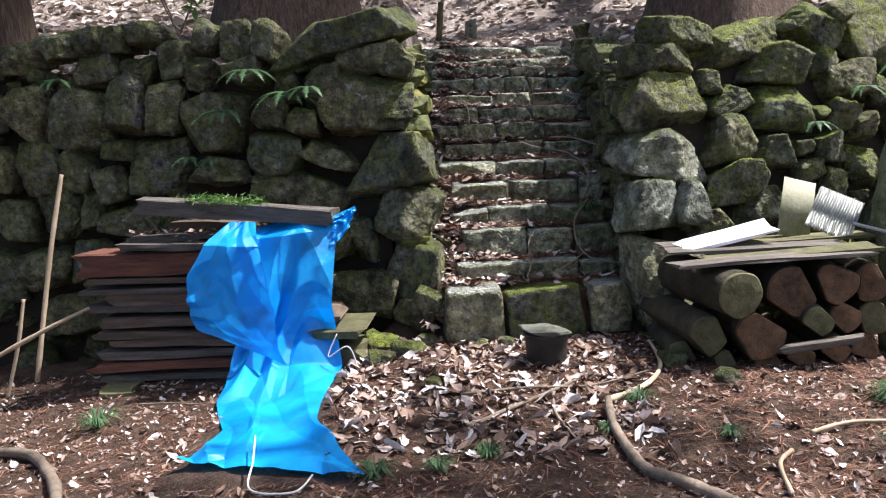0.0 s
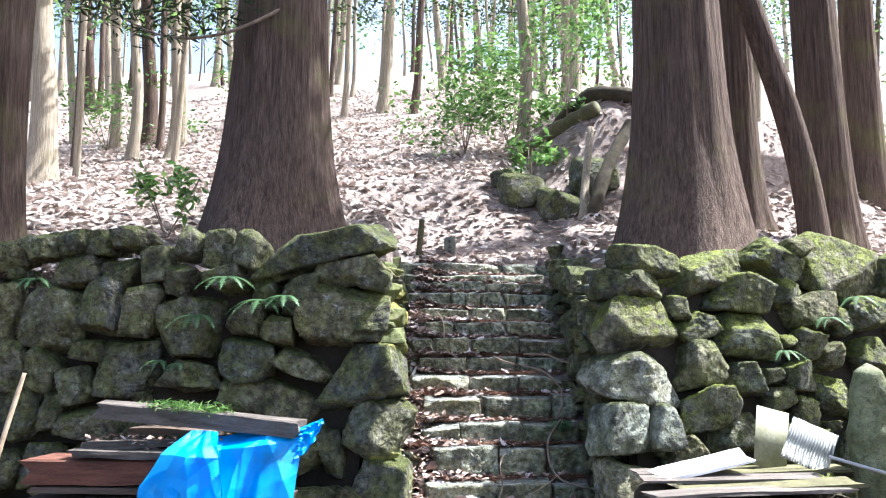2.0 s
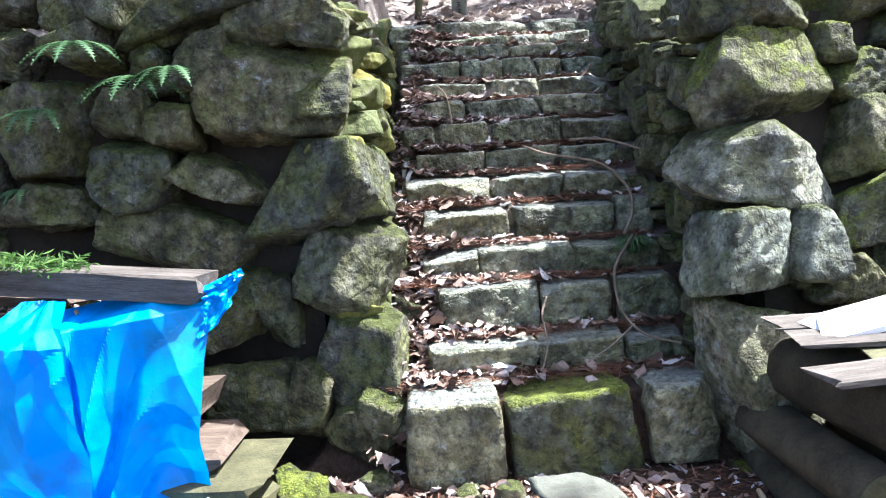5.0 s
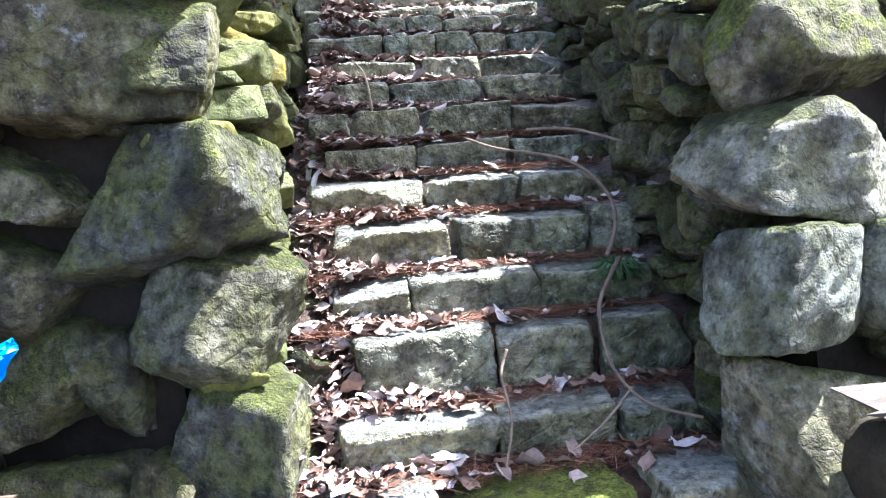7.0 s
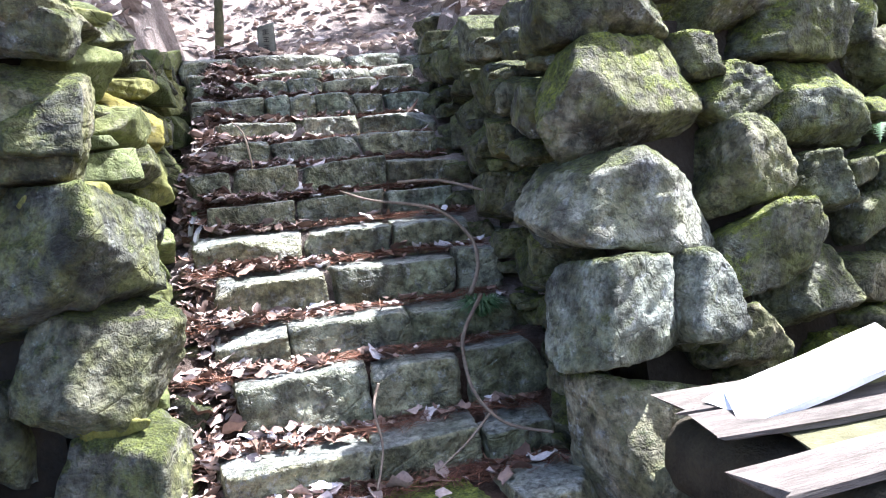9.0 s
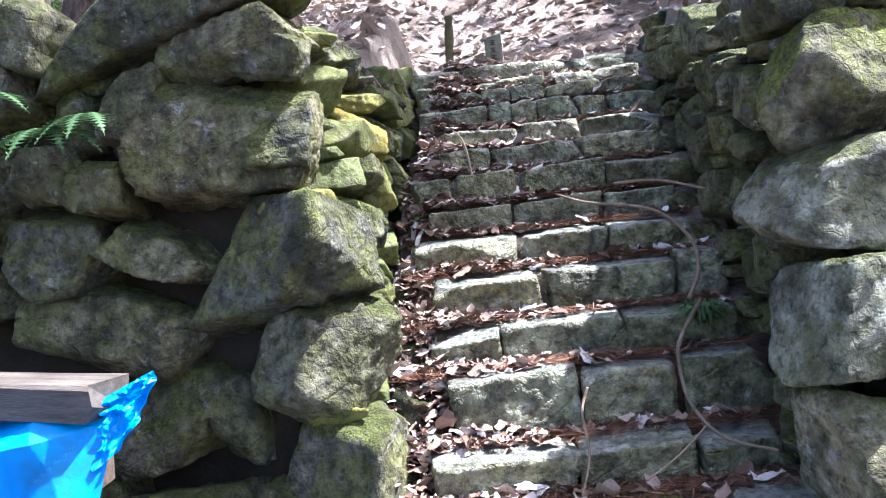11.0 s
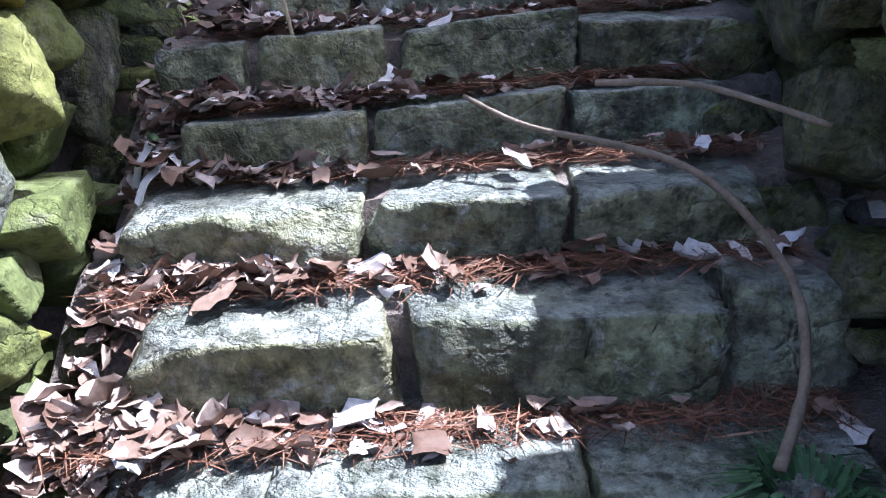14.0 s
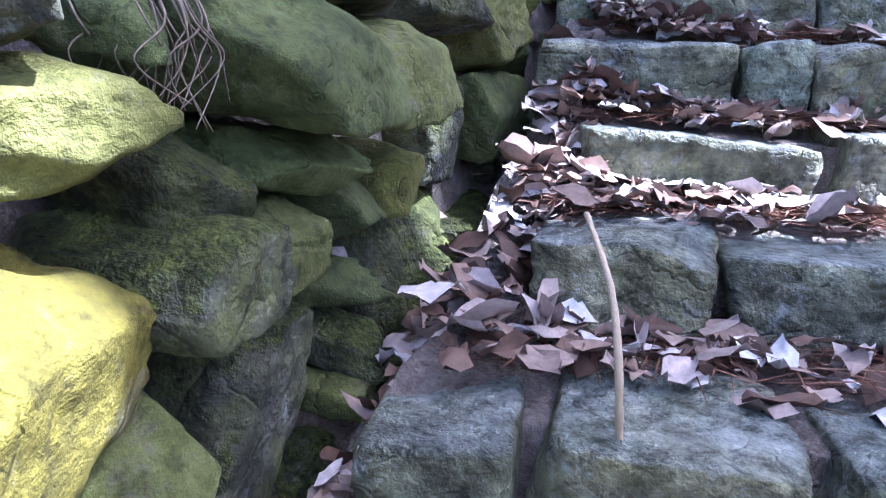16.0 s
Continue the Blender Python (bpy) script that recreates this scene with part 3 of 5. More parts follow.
# the flanks of the stair passage: stones that face sideways, as y, z, length, height, turn, proud
LEFT_FLANK = (
    (6.15, 1.87, 0.34, 0.28, 8, 0.05), (6.12, 1.59, 0.32, 0.28, 0, 0.05), (6.42, 1.85, 0.27, 0.15, 14, 0.02), (6.37, 1.66, 0.25, 0.21, 10, 0.0),
    (6.31, 1.43, 0.19, 0.22, -6, 0.0), (6.17, 1.29, 0.33, 0.17, 0, 0.04), (5.97, 1.40, 0.17, 0.19, 0, 0.03), (6.62, 1.58, 0.26, 0.38, -12, -0.06),
    (6.49, 1.95, 0.15, 0.16, 20, -0.02), (6.71, 1.95, 0.24, 0.10, -4, 0.0), (6.68, 1.80, 0.18, 0.20, 0, -0.03), (6.66, 2.10, 0.46, 0.20, -6, 0.06),
    (7.02, 2.06, 0.24, 0.16, 10, 0.04), (6.88, 1.85, 0.18, 0.13, 0, -0.02), (6.26, 2.05, 0.27, 0.13, 6, 0.02), (5.83, 1.45, 0.29, 0.20, -10, 0.03),
)
LOWER_LEFT_FLANK = (
    (6.05, 1.20, 0.26, 0.13, 4, 0.02), (5.90, 1.10, 0.24, 0.20, 6, 0.02), (5.47, 1.08, 0.34, 0.11, 10, 0.04), (5.69, 0.89, 0.28, 0.20, 0, 0.02),
    (5.59, 0.70, 0.24, 0.17, 0, 0.02), (5.55, 1.50, 0.26, 0.13, 0, 0.03), (5.62, 1.80, 0.32, 0.19, -8, 0.05), (5.50, 1.64, 0.30, 0.14, 4, 0.03),
    (5.93, 1.65, 0.27, 0.17, -14, 0.03), (5.36, 1.42, 0.2, 0.12, 6, 0.0), (5.38, 0.52, 0.34, 0.24, 0, 0.03), (5.62, 1.27, 0.3, 0.2, 6, 0.02),
    (5.9, 1.84, 0.2, 0.15, 0, -0.1), (5.45, 2.0, 0.36, 0.2, -5, 0.0), (5.86, 2.03, 0.36, 0.18, 4, -0.12),
)


def flank(wall, x_at, side, y0, y1, ceiling, given=()):
    """side: +1 faces right, -1 faces left."""
    taken = [g[:4] for g in given]
    fill = chinks(taken, y0, y1, 0.0, 2.7, (0.30, 0.25, 0.2, 0.16, 0.12, 0.09, 0.07), 380, 0.88,
                  lambda y, z: stair_line(y) - 0.25 < z < ceiling(y))
    chosen = (FLANK_ROCK, FLANK_ROCK, ROCK_MOSSY) if side > 0 else (ROCK, ROCK_MOSSY)
    for k, (y, z, w, h, turn, out) in enumerate(given + tuple((*f, rng.uniform(-0.07, 0.02)) for f in fill)):
        d = 0.34 * (0.7 + w)
        material = (YELLOW_ROCK, FLANK_ROCK)[k] if given and k < 2 else chosen[int(rng.integers(len(chosen)))]
        ob = piece("stone", rock_mesh(d, h * 0.98, w * 0.98, material, 5 if w > 0.16 else 4, 0.1, 0.7), wall)
        ob.location = (x_at(y) - side * (d * 0.5 - 0.1 - out), y, z)
        ob.rotation_euler = (radians(turn), radians(rng.uniform(-8, 8)), radians(rng.uniform(-9, 9)))


flank(wall_left, lambda y: -0.10 - 0.06 * (y - 5.5), 1, 5.15, 9.0, lambda y: 2.2 + 0.14 * max(0, y - 6.2), LEFT_FLANK + LOWER_LEFT_FLANK)
flank(wall_right, lambda y: 1.60 + 0.02 * (y - 5.5), -1, 5.25, 8.9, lambda y: 2.15 + 0.18 * max(0, y - 6.2))
# Earth behind the flanks, with the same shade painted into its colour.
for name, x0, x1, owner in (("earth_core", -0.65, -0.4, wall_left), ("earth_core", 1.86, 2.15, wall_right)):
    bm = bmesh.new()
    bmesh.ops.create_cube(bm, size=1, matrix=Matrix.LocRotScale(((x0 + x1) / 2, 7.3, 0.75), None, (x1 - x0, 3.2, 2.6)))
    part(name, bm, SHADED_SOIL, owner)

# ---- stone stairs ----
stairs = thing("stone_stairs", "steep old stairs of rough grey-green stone blocks between walls", "stairs", kind="structure")
for row, (y, z, blocks) in enumerate(STEPS):
    rise = 0.40 if row == 0 else z - STEPS[row - 1][1] + 0.06
    tread = (STEPS[row + 1][0] - y if row + 1 < len(STEPS) else 0.35) + 0.1
    for a, b in blocks:
        w, h = b - a + 0.015, rise * rng.uniform(0.95, 1.05)
        level = 5 if row < 11 and w > 0.25 else 4
        me = rock_mesh(w * 1.035, h * 1.06, tread * 1.05, ROCK_LUSH if row == 0 and a > 0.5 and b < 1.2 else STEP, level, 0.85, 0.75)
        ob = piece("block", me, stairs)
        ob.location = ((a + b) / 2, y + tread / 2 + (0.1 if row < 6 else 0.26) * ((a + b) / 2 - 0.8) + rng.uniform(-0.015, 0.015), z - h / 2 + rng.uniform(-0.012, 0.012))
        ob.rotation_euler = (radians(rng.uniform(-3, 2)), radians(rng.uniform(-2, 2)), radians(rng.uniform(3, 8) + (0 if row < 6 else 6)))
    for gap in ((-0.05, blocks[0][0]), (blocks[-1][1], 1.62)):
        if gap[1] - gap[0] > 0.1 and row < 12:
            for k in range(2):
                s = (gap[1] - gap[0]) * rng.uniform(0.55, 0.8)
                ob = piece("rubble_stone", rock_mesh(s * 1.2, rise * 0.7, 0.22, STEP if k else ROCK, 4), stairs)
                ob.location = (gap[0] + (gap[1] - gap[0]) * (0.3 + 0.4 * k), y + 0.16 + 0.08 * k, z - 0.13 - 0.03 * k)
                ob.rotation_euler = (rng.uniform(-0.3, 0.3), rng.uniform(-0.4, 0.4), rng.uniform(0, 3))


# ---- trees ----
def trunk_mesh(radius, height, flare, material, lean=(0, 0), sides=72, rings=60, ridges=1.0, bend=0.0):
    verts, faces = [], []
    seed = int(rng.integers(1, 999))
    lobes = [(int(n), rng.uniform(0, 6.28), rng.uniform(0.4, 1.0)) for n in (3, 5, 7)]
    hs = height * (np.linspace(0, 1, rings) ** 2.0)
    ang = np.linspace(0, 2 * np.pi, sides, endpoint=False)
    for h in hs:
        r = radius * (1 - 0.55 * h / height) * (1 + flare * np.exp(-h / (radius * 2.0)))
        root = sum(amp * np.cos(n * (ang - ph)) for n, ph, amp in lobes) / 3
        r = r * (1 + 0.28 * root * np.exp(-h / (radius * 1.5)))
        pts = np.stack([np.cos(ang) * 9, np.sin(ang) * 9, np.full(sides, h * 0.35)], -1)
        fine = np.stack([np.cos(ang) * 22, np.sin(ang) * 22, np.full(sides, h * 0.9)], -1)
        r = r + ridges * radius * (0.05 * lattice(pts + seed, seed) + 0.03 * lattice(fine + seed, seed + 1))
        cx = lean[0] * h + bend * math.sin(h * 1.1)
        cy = lean[1] * h
        verts += list(np.stack([cx + r * np.cos(ang), cy + r * np.sin(ang), np.full(sides, h - 0.25)], -1))
    for i in range(rings - 1):
        for j in range(sides):
            k = (j + 1) % sides
            faces.append((i * sides + j, i * sides + k, (i + 1) * sides + k, (i + 1) * sides + j))
    faces.append(tuple(range((rings - 1) * sides, rings * sides)))
    return mesh_of("trunk", verts, faces, material, True)


def sprays(n, place, size, material, name="crown", droop=0.4, slim=0.45):
    """Many small leaf blades: place(n) gives their middles."""
    c = place(n)
    out = rng.normal(0, 1, (n, 3))
    out[:, 2] = out[:, 2] * 0.5 - droop
    out /= np.linalg.norm(out, axis=1)[:, None]
    side = np.cross(out, rng.normal(0, 1, (n, 3)))
    side /= np.linalg.norm(side, axis=1)[:, None]
    s = size * rng.uniform(0.6, 1.4, n)[:, None]
    nrm = np.cross(out, side)
    a, b = c - out * s / 2, c + out * s / 2
    m = c + nrm * s * 0.08
    v = np.stack([a, m + side * s * slim / 2, b, m - side * s * slim / 2], 1).reshape(-1, 3)
    k = np.arange(n)[:, None] * 4
    f = np.concatenate([k + [0, 1, 2], k + [0, 2, 3]], 0)
    return mesh_of(name, v, f, material)


def crown_place(base, low, high, wide, clumps):
    h = low + (high - low) * rng.uniform(0, 1, clumps) ** 1.2
    a, r = rng.uniform(0, 6.28, clumps), wide * np.sqrt(rng.uniform(0.05, 1, clumps)) * (1 - 0.7 * (h - low) / (high - low))
    mid = np.stack([base[0] + r * np.cos(a), base[1] + r * np.sin(a), base[2] + h - 0.2 * r], -1)

    def place(n):
        return mid[rng.integers(0, clumps, n)] + rng.normal(0, 1, (n, 3)) * (0.55, 0.55, 0.22)

    return place


def tree(name, x, y, radius, height, flare, material, label, lean=(0, 0), crown=0, low=8, wide=3.0, ridges=1.0, bend=0.0, size=0.3, leaf=CONIFER, sides=72, group=""):
    z = float(land(np.array([x]), np.array([y]))[0])
    ob = thing(name, label, "tree", group, at=(x, y, z))
    piece("trunk", trunk_mesh(radius, height, flare, material, lean, sides, 60 if sides > 30 else 24, ridges, bend), ob)
    if crown:
        piece("crown", sprays(crown, crown_place((lean[0] * low, lean[1] * low, 0), low, height + 1, wide, max(12, crown // 70)), size, leaf), ob)
    return ob


big = "thick straight cedar trunk with furrowed red-brown bark and flared roots"
tree("cedar_tree", -1.52, 7.25, 0.50, 24, 1.05, BARK, big, (0.012, 0), 1300, 11, 2.4)
tree("cedar_tree", 3.02, 7.65, 0.49, 24, 1.05, BARK, big, (-0.01, 0), 1300, 12, 2.2)
tree("cedar_tree", -4.95, 7.3, 0.48, 22, 0.5, BARK, big, (0.03, 0), 2200, 9, 3.0)
tree("cedar_tree", 4.6, 10.2, 0.29, 23, 0.7, BARK, "tall cedar trunk with sunlit roots on the slope", (-0.02, 0), 1300, 12, 2.2)
tree("cedar_tree", 5.5, 9.4, 0.31, 23, 0.5, BARK, "tall cedar trunk standing on the slope", (-0.03, 0), 1300, 12, 2.2)
tree("cedar_tree", 7.4, 12.0, 0.29, 23, 0.5, BARK, "tall cedar trunk standing on the slope", (-0.01, 0), 1300, 12, 2.2)
tree("leaning_tree", 4.55, 7.8, 0.165, 13, 0.6, BARK, "slender grey-brown tree leaning over the wall with exposed roots", (-0.16, 0.02), 900, 4.4, 1.2, 0.5, 0.12, leaf=GREEN_LEAF, size=0.16)
# Five cedars out of view, added so their crowns dapple the clearing with shade.
tree("cedar_tree", 9.6, 2.4, 0.45, 24, 0.5, BARK, "unseen cedar added to shade the clearing", (0, 0), 900, 16, 2.2)
tree("cedar_tree", 8.3, 2.6, 0.45, 24, 0.5, BARK, "unseen cedar added to shade the clearing", (0, 0), 9000, 13.5, 2.8)
tree("cedar_tree", -6.8, 3.4, 0.45, 24, 0.5, BARK, "unseen cedar added to shade the clearing", (0, 0), 2600, 7, 3.4)
tree("cedar_tree", 7.2, 3.2, 0.35, 19, 0.5, BARK, "unseen cedar added to shade the clearing", (0, 0), 900, 13, 1.6)
tree("cedar_tree", 2.5, -5.0, 0.45, 24, 0.5, BARK, "unseen cedar added to shade the clearing", (0, 0), 2600, 7, 3.4)
far_label = "slim bare woodland tree on the far hillside"
for k in range(200):
    fx, fy = rng.uniform(-30, 30), rng.uniform(15, 64)
    if abs(fx - 0.06 * fy) < 1.2 + 0.03 * fy and fy < 24:
        continue
    tree("woodland_tree", fx, fy, rng.uniform(0.05, 0.22), rng.uniform(9, 15), 0.6, PALE_BARK if rng.uniform() < 0.6 else BARK, far_label,
         (rng.uniform(-0.1, 0.1), rng.uniform(-0.06, 0.06)), int(rng.integers(250, 620)), 4, 2.6, 0.4, rng.uniform(0, 0.07), 0.2, GREEN_LEAF if rng.uniform() < 0.5 else CONIFER, 14, "far woodland")


def shrub(x, y, wide, high, n, label, size=0.11):
    z = float(land(np.array([x]), np.array([y]))[0])
    ob = thing("shrub", label, "shrub", at=(x, y, z))
    stems = bmesh.new()
    for _ in range(6):
        a = rng.uniform(0, 6.28)
        tip = Vector((math.cos(a) * wide * 0.4, math.sin(a) * wide * 0.4, high * 0.9))
        bmesh.ops.create_cone(stems, segments=6, radius1=0.012, radius2=0.005, depth=tip.length, cap_ends=True,
                              matrix=Matrix.Translation(tip / 2) @ tip.to_track_quat("Z", "Y").to_matrix().to_4x4())
    part("stem", stems, TWIG, ob)
    mids = rng.normal(0, 1, (max(6, n // 30), 3)) * (wide * 0.33, wide * 0.33, high * 0.22) + (0, 0, high * 0.65)
    piece("foliage", sprays(n, lambda k: mids[rng.integers(0, len(mids), k)] + rng.normal(0, 0.09 * wide, (k, 3)), size, GREEN_LEAF, "foliage", 0.2), ob)


shrub(-3.1, 8.3, 0.9, 0.85, 260, "young evergreen shrub with glossy leaves on the slope", 0.13)
for sx, sy, sw, sh, sn in ((0.6, 15.5, 2.0, 1.6, 800), (1.6, 15.2, 2.2, 2.2, 900), (2.8, 15.5, 2.4, 2.6, 900), (0.9, 18, 2.4, 2.4, 800), (4.2, 15.2, 2.4, 2.2, 800), (1.7, 12.0, 0.9, 0.7, 260), (2.4, 12.6, 1.0, 0.7, 260), (5.6, 16, 2.4, 2.2, 700), (-9, 19, 2.2, 1.6, 600), (-6.5, 24, 2.6, 2.0, 600), (2.4, 24, 3, 3, 700), (9, 14, 2.4, 2.2, 700)):
    shrub(sx, sy, sw, sh, sn, "dense evergreen shrub on the bank above the stairs", 0.15)


def tube(points, r0, r1, material, name, parent=None, label="", sides=10, knots=0.12):
    """A stick or cord through the points, with a wavering thickness."""
    pts = [Vector(p) for p in points]
    fine = []
    for i in range(len(pts) - 1):
        a, b, c, d = pts[max(i - 1, 0)], pts[i], pts[i + 1], pts[min(i + 2, len(pts) - 1)]
        for k in range(8):
            t = k / 8
            fine.append(0.5 * ((2 * b) + (c - a) * t + (2 * a - 5 * b + 4 * c - d) * t * t + (3 * b - a - 3 * c + d) * t**3))
    fine.append(pts[-1])
    verts, faces = [], []
    for i, p in enumerate(fine):
        way = (fine[min(i + 1, len(fine) - 1)] - fine[max(i - 1, 0)]).normalized()
        s = way.cross(Vector((0.31, 0.2, 0.93))).normalized()
        u = s.cross(way)
        r = (r0 + (r1 - r0) * i / (len(fine) - 1)) * (1 + rng.uniform(-knots, knots))
        for k in range(sides):
            a = 6.2832 * k / sides
            verts.append(p + (s * math.cos(a) + u * math.sin(a)) * r)
    for i in range(len(fine) - 1):
        for k in range(sides):
            j = (k + 1) % sides
            faces.append((i * sides + k, i * sides + j, (i + 1) * sides + j, (i + 1) * sides + k))
    faces += [tuple(range(sides))[::-1], tuple(range((len(fine) - 1) * sides, len(fine) * sides))]
    return piece(name, mesh_of(name, verts, faces, material, True), parent, label)


def ground_at(x, y):
    return float(land(np.array([x]), np.array([y]))[0])


def plank_mesh(length, depth, high, material, ragged=0.05):
    """A board along x with split, uneven ends and a slight warp."""
    n = 14
    verts, faces = [], []
    warp, seed = rng.uniform(-0.012, 0.012), int(rng.integers(1, 999))
    xs = np.linspace(-length / 2, length / 2, n)
    for i, x in enumerate(xs):
        for j, (y, z) in enumerate(((-0.5, -0.5), (-0.5, 0.0), (-0.5, 0.42), (-0.44, 0.5), (0.5, 0.5), (0.5, -0.5))):
            e = rng.uniform(-ragged, ragged) if i in (0, n - 1) else 0
            w = float(lattice(np.array([[x * 4, j * 0.9, seed]]), seed)[0]) * 0.006
            verts.append((x + e, y * depth + w, z * high + warp * math.cos(3 * x / length) + w * 0.6))
    for i in range(n - 1):
        for j in range(6):
            k = (j + 1) % 6
            faces.append((i * 6 + j, i * 6 + k, (i + 1) * 6 + k, (i + 1) * 6 + j))
    faces += [tuple(range(6))[::-1], tuple(range((n - 1) * 6, n * 6))]
    return mesh_of("plank", verts, faces, material)


def plank(name, x0, x1, y, z, depth, high, material, label, tilt=0.0, turn=0.0):
    ob = piece(name, plank_mesh(x1 - x0, depth, high, material))
    ob.location = ((x0 + x1) / 2, y, z)
    ob.rotation_euler = (radians(rng.uniform(-3, 3)), radians(tilt), radians(turn))
    return tagged(ob, label, "plank", "old timber pile")


# ---- pile of old timber under a tarpaulin ----
grey, red, brown = "weathered grey plank stacked in the timber pile", "rotting red-brown beam stacked in the timber pile", "damp brown plank stacked in the timber pile"
BOARDS = (
    (-2.45, -0.75, -0.13, 0.05, 0), (-2.48, -0.8, -0.05, 0.05, 1), (-2.42, -0.85, 0.03, 0.06, 0), (-2.30, -0.7, 0.11, 0.05, 2),
    (-2.44, -0.85, 0.19, 0.06, 2), (-2.35, -0.65, 0.27, 0.06, 2), (-2.5, -0.9, 0.355, 0.05, 0), (-2.3, -0.75, 0.45, 0.12, 2),
    (-2.52, -0.8, 0.53, 0.035, 0), (-2.45, -0.9, 0.58, 0.04, 2), (-2.5, -1.35, 0.71, 0.17, 1), (-2.3, -0.8, 0.70, 0.10, 2), (-2.16, -1.3, 0.835, 0.05, 0),
)
for k, (x0, x1, z, high, wood) in enumerate(BOARDS):
    front = 4.42 + rng.uniform(-0.04, 0.04)
    deep = 0.42 if k % 3 else 0.34
    plank("plank", x0, x1, front + deep / 2, z, deep, high, (OLD_WOOD, RED_WOOD, BROWN_WOOD)[wood], (grey, red, brown)[wood], rng.uniform(-1.5, 1.5), rng.uniform(-2, 2))
plank("timber", -2.06, -0.62, 4.55, 1.06, 0.16, 0.115, OLD_WOOD, "grey squared timber lying across the top of the pile", 5, -2)
plank("plank", -2.15, -1.45, 4.62, 0.885, 0.2, 0.04, OLD_WOOD, grey, -2, 5)
plank("plank", -1.9, -1.3, 4.75, 0.95, 0.2, 0.05, BROWN_WOOD, brown, 1, -8)
for x0, x1, y, z, h in ((-2.36, -2.12, 4.45, -0.26, 0.2), (-0.78, -0.44, 4.55, 0.18, 0.06), (-0.76, -0.46, 4.6, -0.02, 0.12), (-1.2, -0.9, 4.6, -0.2, 0.2)):
    ob = plank("timber_block", x0, x1, y, z, 0.5, h, MOSSY_WOOD, "squared mossy timber offcut bearing the pile", 0, rng.uniform(-5, 5))
ob = plank("plank", -2.2, -0.9, 4.75, -0.25, 0.3, 0.16, BROWN_WOOD, brown, 0, 2)


def cloth(rows, n, m, folds, seed, thick=0.004):
    """A draped sheet: rows of left and right edge points down its length; folds: depth of the creases."""
    ts = np.linspace(0, 1, len(rows))
    keys = np.array(rows, float)
    verts, faces = [], []
    for j in range(m):
        t = j / (m - 1)
        e = np.array([np.interp(t, ts, keys[:, c]) for c in range(6)])
        a, b = e[:3], e[3:]
        for i in range(n):
            u = i / (n - 1)
            p = a * (1 - u) + b * u
            q = np.array([[u * 1.6 + seed, t * 2.2, 0.5], [u * 2.4, t * 2.8 + seed, 3.5], [u * 3 + seed, t * 4, 5.5], [u * 13, t * 17, 8.5]])
            w = lattice(q, seed)
            ph = np.array([1.2 * u + 1.7 * t + 1.3 * w[0], 1.9 * u - 2.2 * t + 1.2 * w[1], 1.6 * u + 4.5 * t + 1.3 * w[2]])
            w3 = np.abs(ph - np.floor(ph) - 0.5) * 2
            push = folds * ((w3[0] - 0.5) * 0.85 + (w3[1] - 0.5) * 0.5 + (w3[2] - 0.5) * 0.22 + w[3] * 0.05 + 0.1)
            edge = 1 + 0.6 * lattice(np.array([[t * 7, seed, i * 0.0]]), seed)[0] * (abs(u - 0.5) * 2) ** 6
            flat = min(1.0, max(0.0, p[2] / 0.25))
            p = p + np.array([0.03 * (edge - 1), -push * (0.35 + 0.65 * flat), push * (1 - flat) * 0.9])
            if flat < 1:
                p[2] = max(p[2], ground_at(p[0], p[1]) + 0.015 + 0.03 * w3[1])
            verts.append(p)
    for j in range(m - 1):
        for i in range(n - 1):
            faces.append((j * n + i, j * n + i + 1, (j + 1) * n + i + 1, (j + 1) * n + i))
    return mesh_of("sheet", verts, faces, TARP)


tarp = thing("tarpaulin", "bright blue crumpled plastic tarpaulin hanging off the timber pile", "tarpaulin")
sheet = piece("sheet", cloth((
    (-1.27, 4.52, 0.93, -0.60, 4.62, 1.03), (-1.30, 4.33, 0.86, -0.60, 4.45, 0.93), (-1.25, 4.27, 0.6, -0.62, 4.41, 0.68), (-1.22, 4.25, 0.40, -0.64, 4.38, 0.42),
    (-1.30, 4.22, 0.18, -0.62, 4.35, 0.2), (-1.36, 4.1, -0.02, -0.58, 4.26, 0.0), (-1.28, 3.7, -0.12, -0.58, 3.75, -0.1), (-1.08, 3.2, -0.1, -0.52, 3.2, -0.06),
    (-1.15, 2.86, -0.1, -0.3, 2.75, -0.05), (-1.22, 2.8, -0.1, -0.16, 2.5, -0.05)), 90, 170, 0.085, 11), tarp)
piece("flap", cloth((
    (-1.36, 4.42, 1.0, -1.18, 4.42, 0.99), (-1.5, 4.24, 0.86, -1.1, 4.22, 0.84), (-1.62, 4.2, 0.66, -1.08, 4.18, 0.62), (-1.64, 4.19, 0.5, -1.02, 4.16, 0.38),
    (-1.60, 4.19, 0.36, -0.98, 4.14, 0.16), (-1.58, 4.2, 0.27, -0.95, 4.13, 0.02)), 64, 90, 0.04, 23), tarp, "folded-over corner flap")
piece("corner", cloth(((-0.64, 4.52, 1.0, -0.47, 4.55, 1.07), (-0.62, 4.48, 0.93, -0.49, 4.52, 0.97), (-0.64, 4.42, 0.8, -0.55, 4.45, 0.86)), 16, 20, 0.04, 31), tarp, "pulled-up corner")
tagged(tube(((-0.78, 2.85, 0.03), (-0.72, 2.6, 0.0), (-0.66, 2.35, -0.03), (-0.45, 2.32, -0.03), (-0.4, 2.5, -0.03)), 0.005, 0.005, ROPE, "cord"), "thin white cord tied to the tarpaulin", "cord")
